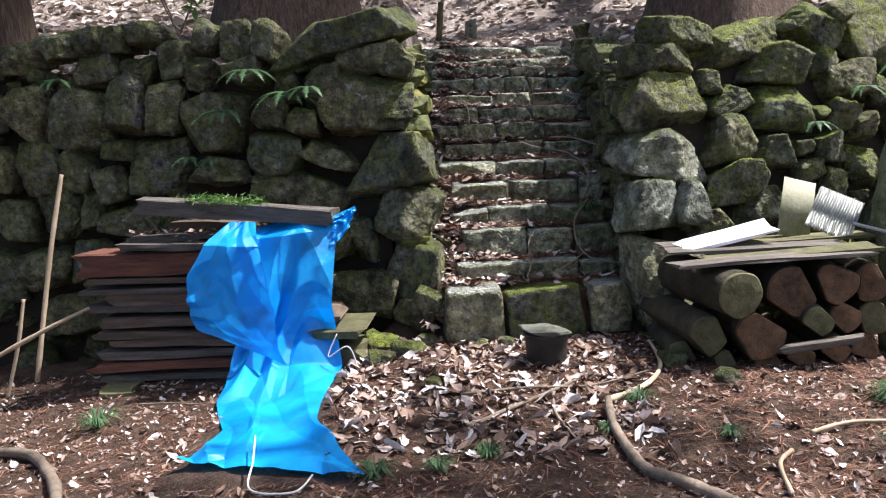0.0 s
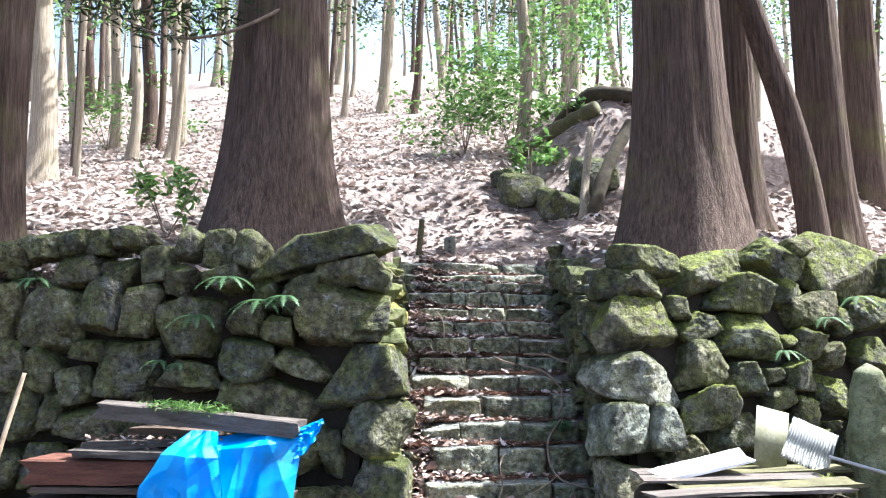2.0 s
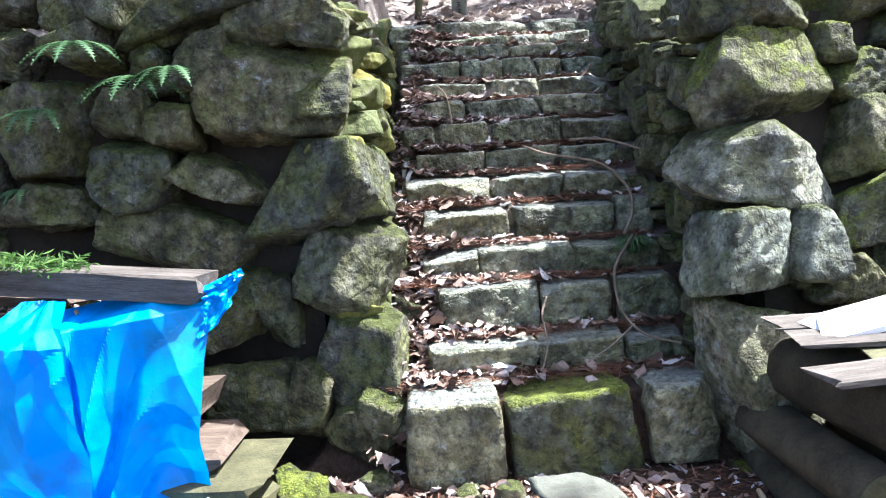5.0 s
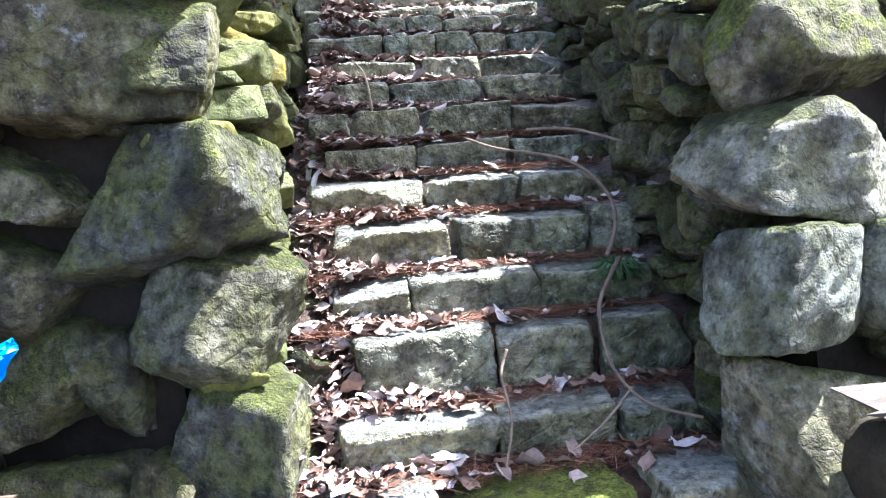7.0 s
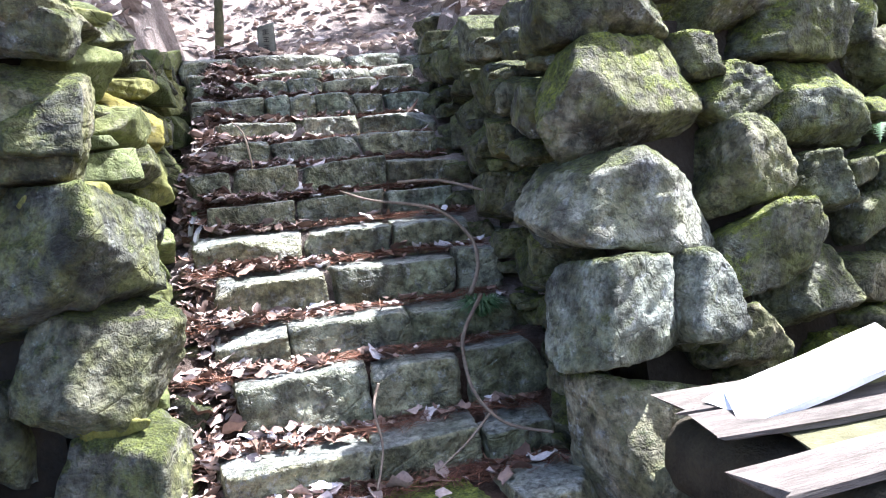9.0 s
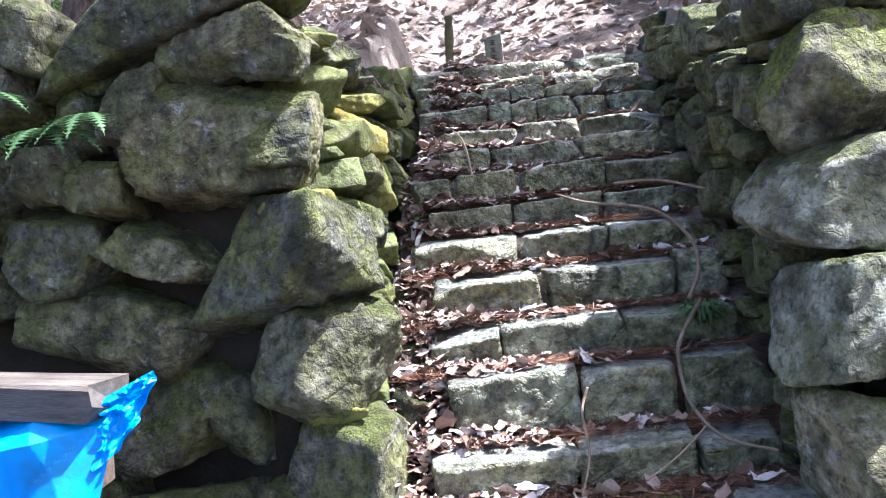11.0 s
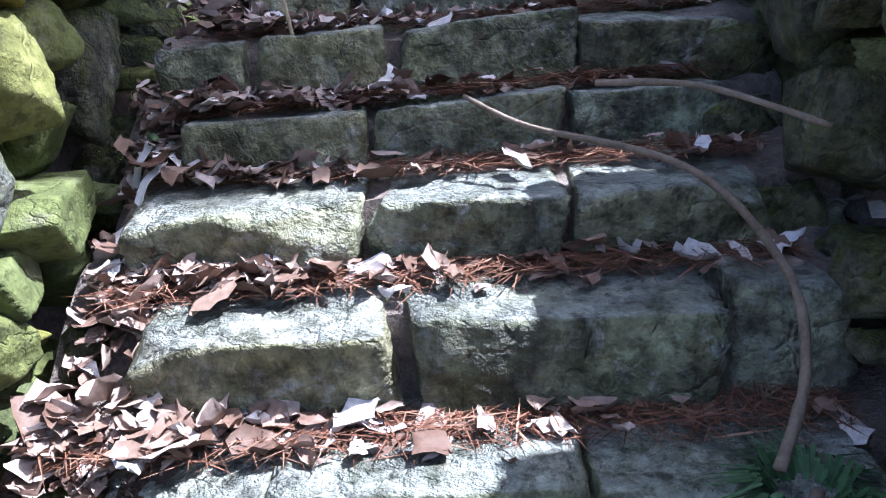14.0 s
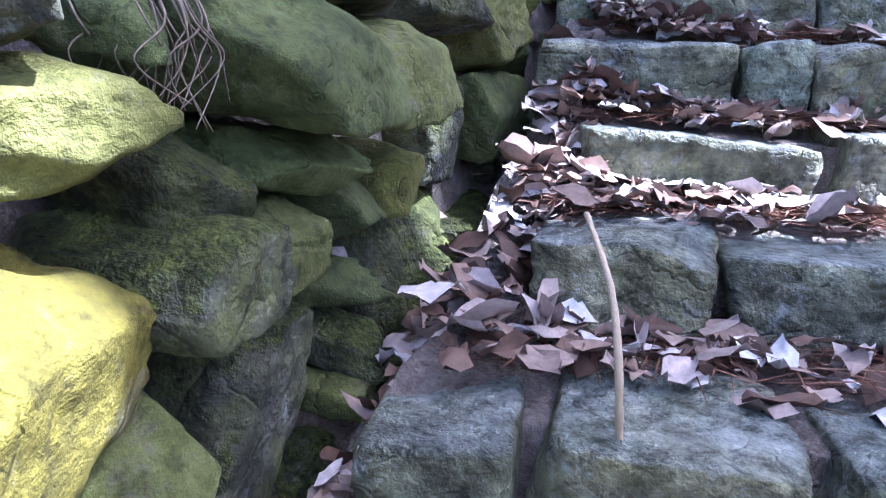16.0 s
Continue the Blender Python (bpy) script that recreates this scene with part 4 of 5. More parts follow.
tagged(tube(((-0.60, 4.25, 0.2), (-0.66, 4.2, 0.05), (-0.52, 4.2, 0.12), (-0.46, 4.2, -0.02), (-0.44, 4.15, -0.08)), 0.005, 0.005, ROPE, "cord"), "thin white cord hanging off the timber pile", "cord")


# ---- stacked logs ----
def log(x, y, z, r, length, bark, end, label, split=False, turn=0.0):
    ob = thing("log", label, "log", "stacked firewood logs", at=(x, y, z))
    ob.rotation_euler = (0, 0, radians(turn))
    sides, verts, faces = 40, [], []
    ang = np.linspace(0, 2 * np.pi, sides, endpoint=False)
    seed = int(rng.integers(1, 999))
    base = r * (1 + 0.10 * lattice(np.stack([np.cos(ang) * 1.5, np.sin(ang) * 1.5, 0 * ang], -1) + seed, seed))
    if split:
        for cut in (rng.uniform(0.3, 1.2), rng.uniform(3.4, 4.4)):
            base = np.minimum(base, r * 0.72 / np.maximum(np.cos(ang - cut), 0.05))
    rings = 14
    for i in range(rings):
        t = i / (rings - 1)
        w = base * (1 + 0.05 * lattice(np.stack([np.cos(ang) * 3, np.sin(ang) * 3, 0 * ang + t * 5], -1) + seed, seed))
        verts += list(np.stack([w * np.cos(ang), np.full(sides, t * length), w * np.sin(ang)], -1))
    for i in range(rings - 1):
        for k in range(sides):
            j = (k + 1) % sides
            faces.append((i * sides + k, (i + 1) * sides + k, (i + 1) * sides + j, i * sides + j))
    faces.append(tuple(range((rings - 1) * sides, rings * sides))[::-1])
    piece("bark", mesh_of("bark", verts, faces, bark, True), ob)
    cap, cf = [], []
    for k, s in enumerate((1.0, 0.94, 0.6, 0.25)):
        dy = (0.0, -0.012, -0.016, -0.014)[k]
        jag = 0.003 * lattice(np.stack([base * s * np.cos(ang) * 30, base * s * np.sin(ang) * 30, 0 * ang], -1), seed)
        cap += list(np.stack([base * s * np.cos(ang), dy + jag * (k > 0), base * s * np.sin(ang)], -1))
    for i in range(3):
        for k in range(sides):
            j = (k + 1) % sides
            cf.append((i * sides + k, i * sides + j, (i + 1) * sides + j, (i + 1) * sides + k))
    cf.append(tuple(range(3 * sides, 4 * sides)))
    piece("cut_end", mesh_of("cut_end", cap, cf, end), ob)


mossy, orange = "round log with a green mossy sawn end in the stack", "split log with an orange-brown cut end in the stack"
for x, y, z, r, end, split, turn in ((2.07, 3.92, 0.47, 0.15, 0, False, 14), (2.44, 4.05, 0.45, 0.175, 1, True, 6), (2.74, 4.08, 0.50, 0.14, 1, True, -4), (2.98, 4.15, 0.48, 0.13, 1, True, 0),
                                     (1.90, 4.0, 0.19, 0.135, 0, True, 10), (2.22, 3.98, 0.18, 0.17, 1, True, 4), (2.60, 4.0, 0.27, 0.10, 0, True, 0), (2.82, 4.12, 0.26, 0.11, 1, True, 0),
                                     (2.02, 4.05, -0.01, 0.09, 0, True, 6), (2.30, 4.02, -0.03, 0.10, 1, True, 0), (2.52, 4.06, 0.02, 0.09, 1, True, -6), (2.76, 4.1, 0.05, 0.10, 1, True, 0), (3.02, 4.16, 0.24, 0.12, 0, True, 0),
                                     (3.0, 4.2, 0.03, 0.1, 1, True, 0), (1.78, 4.2, 0.0, 0.1, 0, True, 0)):
    log(x, y, z, r, 0.85, LOG_BARK, SPLIT_WOOD if end else MOSSY_WOOD, orange if end else mossy, split, turn)
plank("branch_offcut", 2.35, 2.85, 3.95, 0.13, 0.06, 0.05, OLD_WOOD, "grey broken branch lying on the logs", -5, 6)
cover = "thin weathered board covering the log stack"
for x0, x1, y, z, wood, tilt in ((1.68, 2.95, 4.12, 0.665, OLD_WOOD, -2), (1.95, 3.05, 4.22, 0.69, MOSSY_WOOD, -3), (1.75, 2.9, 4.4, 0.70, OLD_WOOD, -1), (2.1, 3.15, 4.6, 0.72, MOSSY_WOOD, -2), (1.72, 2.7, 4.62, 0.69, OLD_WOOD, 0)):
    plank("board", x0, x1, y, z, 0.2, 0.022, wood, cover, tilt, rng.uniform(-4, 4))
ob = piece("torn_sheet", plank_mesh(0.6, 0.2, 0.02, WHITE_PAPER))
ob.location, ob.rotation_euler = (2.15, 4.5, 0.77), (0.25, -0.2, 0.1)
tagged(ob, "torn white foam board lying on the covering boards", "foam board")


def sheet_panel(name, w, h, waves, material, at, turn, label):
    n, verts, faces = 80 if waves else 8, [], []
    for i in range(n):
        x = w * (i / (n - 1) - 0.5)
        d = 0.008 * math.sin(6.2832 * waves * i / (n - 1)) if waves else 0.006 * math.sin(3 * i / n)
        verts += [(x, d, -h / 2), (x, d, h / 2), (x, d + 0.004, -h / 2), (x, d + 0.004, h / 2)]
    for i in range(n - 1):
        a, b = i * 4, i * 4 + 4
        faces += [(a, b, b + 1, a + 1), (a + 2, a + 3, b + 3, b + 2), (a + 1, b + 1, b + 3, a + 3), (a, a + 2, b + 2, b)]
    ob = piece(name, mesh_of(name, verts, faces, material, True))
    ob.matrix_basis = pose(*at, *turn)
    return tagged(ob, label, "plastic sheet")


sheet_panel("flat_panel", 0.26, 0.42, 0, GREEN_PANEL, (2.70, 4.66, 0.93), (-12, 14, 12), "flat translucent panel stained green, leaning on the wall")
sheet_panel("corrugated_panel", 0.32, 0.30, 17, CLEAR, (2.93, 4.58, 0.89), (-14, 24, -8), "offcut of clear corrugated plastic standing on the boards")
tagged(tube(((3.02, 4.5, 0.83), (3.2, 4.4, 0.78), (3.42, 4.3, 0.72)), 0.012, 0.012, STEEL, "steel_rod", knots=0.0), "thin grey steel rod lying on the boards", "rod")


# ---- standing stone with a square niche ----
def pillar_mesh():
    sides, rings, verts, faces = 96, 90, [], []
    ang = np.linspace(0, 2 * np.pi, sides, endpoint=False)
    for i in range(rings):
        t = i / (rings - 1)
        z = -0.25 + 1.72 * t
        wide = 0.25 * np.interp(t, (0, 0.12, 0.3, 0.55, 0.72, 0.8, 0.9, 0.97, 1), (0.82, 0.95, 1.0, 0.92, 0.80, 0.56, 0.5, 0.34, 0.02))
        k = 3.0
        r = (np.abs(np.cos(ang)) ** k / wide**k + np.abs(np.sin(ang)) ** k / (wide * 0.72) ** k) ** (-1 / k)
        p = np.stack([r * np.cos(ang), r * np.sin(ang), np.full(sides, z)], -1)
        r = r * (1 + 0.07 * lattice(p * 5 + 7, 3) + 0.03 * lattice(p * 16, 4))
        p[:, 0], p[:, 1] = r * np.cos(ang) - 0.10 * smooth_step(0.45, 0.85, t) + 0.03, r * np.sin(ang)
        niche = (np.abs(p[:, 0] - 0.06) < 0.085) & (np.abs(z - 0.92) < 0.10) & (p[:, 1] < 0)
        p[niche, 1] += 0.13
        verts += list(p)
    for i in range(rings - 1):
        for k in range(sides):
            j = (k + 1) % sides
            faces.append((i * sides + k, i * sides + j, (i + 1) * sides + j, (i + 1) * sides + k))
    return mesh_of("standing_stone", verts, faces, PILLAR, True)


ob = piece("standing_stone", pillar_mesh())
ob.location, ob.rotation_euler = (3.47, 4.5, 0.0), (0, radians(-3), radians(-8))
tagged(ob, "upright yellow-lichened stone with a square niche beside the logs", "standing stone")

# ---- bucket before the stairs ----
bucket = thing("bucket", "upturned black plastic bucket standing before the lowest step", "bucket", at=(0.86, 4.2, ground_at(0.86, 4.2) - 0.02))
bm = bmesh.new()
prof = ((0.0, 0.0), (0.128, 0.0), (0.136, 0.012), (0.135, 0.03), (0.148, 0.22), (0.152, 0.225), (0.153, 0.24), (0.15, 0.247), (0.144, 0.244))
ring = [[bm.verts.new((r * math.cos(6.2832 * k / 40), r * math.sin(6.2832 * k / 40), z)) for k in range(40)] for r, z in prof[1:]]
for a, b in zip(ring, ring[1:]):
    for k in range(40):
        bm.faces.new((a[k], a[(k + 1) % 40], b[(k + 1) % 40], b[k]))
bm.faces.new(ring[0][::-1])
bm.faces.new(ring[-1])
part("body", bm, BLACK_PLASTIC, bucket)
ob = piece("slate", rock_mesh(0.33, 0.03, 0.29, SLATE, 4, 0.1, 1.0))
ob.location, ob.rotation_euler = (0.85, 4.18, bucket.location.z + 0.262), (0, 0, 0.3)
tagged(ob, "flat grey slate lying on the bucket", "slate")


# ---- sticks ----
def stick(points, r0, r1, label, material=TWIG, category="stick", name="branch"):
    return tagged(tube(points, r0, r1, material, name), label, category)


def low(x, y, lift=0.02):
    return (x, y, ground_at(x, y) + lift)


stick(((-2.84, 4.93, 1.36), (-2.93, 4.8, 0.75), (-3.05, 4.62, -0.22)), 0.017, 0.02, "dry brown bamboo pole leaning on the wall", BAMBOO, "pole", "bamboo_pole")
stick(((-3.0, 4.5, 0.46), (-3.06, 4.45, 0.1), (-3.16, 4.4, -0.28)), 0.013, 0.015, "short dry stake stuck in the ground", BAMBOO, "stake", "stake")
stick(((-2.45, 4.4, 0.40), (-2.8, 4.3, 0.24), (-3.2, 4.2, 0.02), (-3.5, 4.1, -0.25)), 0.014, 0.022, "bare pale branch propped on the timber pile", BAMBOO)
stick((low(1.15, 3.39, 0.05), low(1.12, 2.97, 0.04), low(1.2, 2.62, 0.03), low(1.32, 2.46, 0.03), low(1.5, 2.2, 0.03)), 0.022, 0.034, "thick crooked dead branch lying on the ground")
stick((low(1.15, 3.42, 0.03), low(1.43, 3.66, 0.04), low(1.6, 4.05, 0.03), low(1.62, 4.5, 0.05)), 0.02, 0.011, "pale bent dead branch lying on the ground", BAMBOO)
stick((low(0.34, 3.04), low(0.57, 3.28, 0.03), low(0.8, 3.55), low(1.01, 3.8)), 0.014, 0.010, "thin dead branch lying among leaves")
stick((low(0.85, 3.6), low(0.83, 3.2, 0.03), low(0.9, 2.9)), 0.012, 0.007, "thin dead branch lying among leaves")
stick((low(0.3, 3.5), low(0.7, 3.62, 0.03), low(1.1, 3.7), low(1.5, 3.9)), 0.009, 0.006, "thin dead twig lying among leaves")
stick((low(-2.6, 3.39), low(-2.25, 3.2, 0.04), low(-1.99, 2.95), low(-1.75, 2.6), low(-1.6, 2.3)), 0.03, 0.035, "dark crooked root lying on the ground")
stick((low(1.94, 2.72), low(1.84, 2.6, 0.03), low(1.78, 2.3)), 0.012, 0.010, "curved pale twig lying on the ground", BAMBOO)
stick((low(2.1, 2.88), low(2.35, 2.98, 0.03), low(2.7, 2.98)), 0.012, 0.009, "curved pale twig lying on the ground", BAMBOO)
stick(((-1.95, 4.0, -0.2), (-1.7, 3.9, -0.16), (-1.4, 3.75, -0.12)), 0.008, 0.005, "thin dead twig lying before the pile")
stick(((0.80, 6.52, 1.46), (0.95, 6.38, 1.40), (1.25, 6.2, 1.33), (1.38, 6.0, 1.19), (1.38, 5.86, 1.06), (1.31, 5.74, 0.95)), 0.006, 0.010, "bare vine branch arching down over the steps")
stick(((1.35, 5.69, 0.95), (1.24, 5.54, 0.84), (1.2, 5.42, 0.77), (1.21, 5.3, 0.63), (1.29, 5.15, 0.54), (1.45, 5.05, 0.51)), 0.009, 0.006, "bare pale branch trailing down over the steps")
stick(((1.26, 5.22, 0.57), (1.13, 5.08, 0.51), (1.0, 4.98, 0.46)), 0.005, 0.003, "thin dead twig forking off over the steps")
stick(((0.84, 5.36, 0.70), (0.81, 5.3, 0.62), (0.82, 5.12, 0.52), (0.78, 4.98, 0.42)), 0.006, 0.004, "thin dead twig hanging between two blocks")
stick(((0.34, 6.74, 1.58), (0.335, 6.70, 1.72), (0.31, 6.72, 1.83), (0.25, 6.82, 1.90)), 0.006, 0.004, "thin twig standing up from a step", BAMBOO)
stick(((1.1, 6.42, 1.48), (1.3, 6.32, 1.47), (1.5, 6.15, 1.40)), 0.008, 0.006, "thin dead twig lying on a step")

# ---- dry roots hanging over the flank ----
roots = thing("hanging_roots", "tangle of dry grey rootlets hanging over the wall stones", "roots", at=(-0.14, 6.38, 2.2))
for k in range(26):
    dx, dy = rng.uniform(-0.05, 0.05), rng.uniform(-0.05, 0.05)
    tube(((dx, dy, 0.02), (dx + 0.05, dy + rng.uniform(-0.02, 0.02), -0.06), (dx + 0.05, dy + rng.uniform(-0.04, 0.04), -0.1), (dx + 0.04, dy + rng.uniform(-0.05, 0.05), -rng.uniform(0.12, 0.19))), 0.0016, 0.0006, TWIG, "rootlet", roots, sides=5)

# ---- top of the stairs ----
marker = thing("stone_marker", "small grey stone marker with carved writing above the stairs", "stone marker", at=(0.345, 9.9, 2.62))
part_mesh = rock_mesh(0.17, 0.5, 0.12, SLATE, 4, 0.95, 0.4)
ob = piece("body", part_mesh, marker)
ob.location = (0, 0, 0.2)
for k in range(4):
    bm = bmesh.new()
    for dx, dz, w, h in ((0, 0.018, 0.05, 0.006), (0, 0, 0.04, 0.006), (0, -0.018, 0.055, 0.006), (0, 0, 0.006, 0.045)):
        bmesh.ops.create_cube(bm, size=1, matrix=Matrix.LocRotScale((dx, -0.064, 0.36 - 0.07 * k + dz), None, (w, 0.006, h)))
    part("carved_sign", bm, BLACK_PLASTIC, marker)
stick(((-0.11, 9.85, 2.6), (-0.08, 9.86, 2.95), (-0.05, 9.88, 3.3)), 0.05, 0.038, "short post thick with yellow-green moss above the stairs", MOSSY_WOOD, "post", "mossy_post")
ob = piece("stone_slab", rock_mesh(0.75, 0.2, 0.4, ROCK, 4, 0.6))
ob.location = (2.0, 9.0, 2.72)
tagged(ob, "flat dark stone slab beside the top step", "stone")
ob = piece("plastic_sheet", rock_mesh(0.3, 0.03, 0.2, WHITE_PAPER, 3, 0.4))
ob.location = (1.9, 8.85, 2.82)
tagged(ob, "scrap of white plastic on the stone slab", "plastic sheet")

# ---- the bank: fallen trunks and boulders ----
def at_hill(x, y, up=0.1):
    return (x, y, ground_at(x, y) + up)


stick((at_hill(1.5, 13.6, 0.1), at_hill(2.1, 12.9, 0.12), at_hill(2.9, 12.2, 0.15)), 0.12, 0.16, "mossy yellow-green fallen trunk on the bank", MOSSY_WOOD, "fallen trunk", "fallen_trunk")
stick((at_hill(2.2, 12.9, 0.1), at_hill(2.9, 12.6, 0.15), at_hill(3.9, 12.3, 0.15)), 0.13, 0.17, "dark fallen trunk on the bank", LOG_BARK, "fallen trunk", "fallen_trunk")
stick((at_hill(2.25, 9.9, -0.1), (2.35, 10.3, 3.9), (2.55, 10.9, 4.9)), 0.075, 0.055, "pale leaning dead trunk against the bank", PALE_BARK, "dead trunk", "dead_trunk")
stick((at_hill(2.35, 9.8, -0.1), (2.6, 10.1, 4.0), (3.1, 10.6, 4.9)), 0.11, 0.09, "dark leaning dead trunk against the bank", LOG_BARK, "dead trunk", "dead_trunk")
for x, y, s in ((1.55, 11.5, 0.9), (2.1, 11.0, 0.8), (2.7, 11.2, 0.9), (1.25, 11.9, 0.5)):
    ob = piece("boulder", rock_mesh(s, s * 0.8, s * 0.8, ROCK_MOSSY, 4, 0.2))
    ob.location = at_hill(x, y, 0.12)
    tagged(ob, "dark mossy boulder bedded in the bank", "boulder", "boulders in the bank")
for x, y in ((-8.0, 14.0), (-7.9, 18), (-6.9, 18), (-7.4, 20), (1.75, 15.2), (-5.6, 21), (-3.9, 23)):
    tree("woodland_tree", x, y, 0.26 if x < -7.9 else 0.14, 13, 0.9, PALE_BARK, "bare pale tree with spreading roots on the slope", (rng.uniform(-0.05, 0.05), 0), 260, 6, 2.4, 0.5, 0.1, 0.2, CONIFER, 28, "far woodland")
stick(((-1.1, 6.9, 5.3), (-1.9, 6.6, 4.75), (-2.6, 6.5, 4.7), (-3.3, 6.4, 5.1)), 0.02, 0.008, "thin cedar branch hanging from the trunk")
mids = np.array([(-1.9 - 0.22 * k, 6.55 - 0.03 * k, 4.9 + 0.08 * abs(k - 3)) for k in range(8)])
ob = piece("cedar_spray", sprays(900, lambda k: mids[rng.integers(0, 8, k)] + rng.normal(0, 1, (k, 3)) * (0.16, 0.16, 0.2), 0.12, CONIFER, "cedar_spray", 0.5, 0.2))
tagged(ob, "dark green cedar spray hanging from the branch", "foliage", kind="stuff")


# ---- ferns and tufts ----
def fern(x, y, z, size, fronds, label="small green fern growing between the wall stones", material=FERN):
    ob = thing("fern", label, "fern", "ferns on the wall", at=(x, y, z))
    for k in range(fronds):
        a = -math.pi / 2 + (k - (fronds - 1) / 2) * 0.55 + rng.uniform(-0.2, 0.2)
        verts, faces = [], []
        way, up = np.array((math.cos(a), math.sin(a) * 0.8, 0)), np.array((0, 0, 1.0))
        side = np.array((-way[1], way[0], 0)) / np.linalg.norm(way)
        n = 15
        rib = [way * size * i / n + up * size * (0.35 * i / n - 0.75 * (i / n) ** 2) for i in range(n + 1)]
        verts = [r + side * s * 0.002 for r in rib for s in (-1, 1)]
        for i in range(n):
            t = (i + 1) / n
            faces.append((2 * i, 2 * i + 1, 2 * i + 3, 2 * i + 2))
            wing = size * 0.30 * math.sin(math.pi * min(1, t * 0.92 + 0.06)) * rng.uniform(0.85, 1.1)
            for e, s in enumerate((-1, 1)):
                tip = rib[i] + side * s * wing + way * wing * 0.35 - up * wing * 0.2
                mid = (rib[i] + rib[i + 1]) / 2 + (tip - rib[i]) * 0.55
                c = len(verts)
                verts += [mid + way * size * 0.026, tip, mid - way * size * 0.026]
                faces.append((2 * i + e, 2 * i + 2 + e, c, c + 1, c + 2))
        piece("frond", mesh_of("frond", verts, faces, material), ob)


for x, z, s, n in ((-1.56, 1.80, 0.3, 4), (-1.05, 1.92, 0.3, 5), (-0.87, 1.95, 0.26, 4), (-1.85, 1.45, 0.2, 3), (-1.35, 2.1, 0.28, 5), (-1.7, 1.43, 0.18, 3), (-2.95, 2.1, 0.25, 4)):
    fern(x, left_face(x, z) - 0.2, z, s * 0.95, n)
for x, z, s, n in ((3.55, 1.8, 0.26, 4), (3.1, 1.53, 0.22, 4), (3.9, 1.98, 0.26, 4)):
    fern(x, right_face(x, z) - 0.2, z, s * 0.9, n)


def tuft(x, y, z, r, n, label, material=FERN):
    verts, faces = [], []
    for _ in range(n):
        a, l = rng.uniform(0, 6.28), r * rng.uniform(0.6, 1.3)
        d = np.array((math.cos(a), math.sin(a), 0))
        o = np.array((x, y, z)) + d * r * 0.15 * rng.uniform()
        s = np.array((-d[1], d[0], 0)) * 0.004
        m, t = o + d * l * 0.45 + (0, 0, l * 0.55), o + d * l + (0, 0, l * rng.uniform(0.1, 0.5))
        b = len(verts)
        verts += [o - s, o + s, m + s, m - s, t]
        faces += [(b, b + 1, b + 2, b + 3), (b + 3, b + 2, b + 4)]
    tagged(piece("grass_tuft", mesh_of("grass_tuft", verts, faces, material)), label, "grass", kind="stuff")


tuft(1.36, 5.76, 0.84, 0.13, 240, "tuft of dark green grass growing on a step")
for x, y, r, n in ((1.35, 3.45, 0.12, 60), (2.75, 3.3, 0.16, 160), (0.45, 2.75, 0.1, 50), (0.2, 2.6, 0.1, 40), (1.7, 2.9, 0.08, 40), (-2.1, 3.7, 0.15, 60), (2.5, 2.7, 0.15, 80), (-0.1, 2.55, 0.12, 60), (1.1, 3.0, 0.07, 40)):
    tuft(x, y, ground_at(x, y), r, n, "sparse green grass tuft in the leaf litter")
for x, y, s in ((-0.12, 4.45, 0.26), (0.1, 3.75, 0.14), (-0.35, 4.7, 0.3), (0.0, 4.75, 0.18), (1.95, 3.75, 0.16), (1.7, 4.1, 0.2), (-0.3, 4.3, 0.2), (0.42, 4.62, 0.12), (0.6, 4.6, 0.14)):
    ob = piece("loose_stone", rock_mesh(s, s * 0.65, s * 0.8, ROCK_LUSH if s > 0.25 else ROCK, 4))
    ob.location = low(x, y, s * 0.12)
    tagged(ob, "loose mossy stone lying at the foot of the wall", "stone", "loose stones")


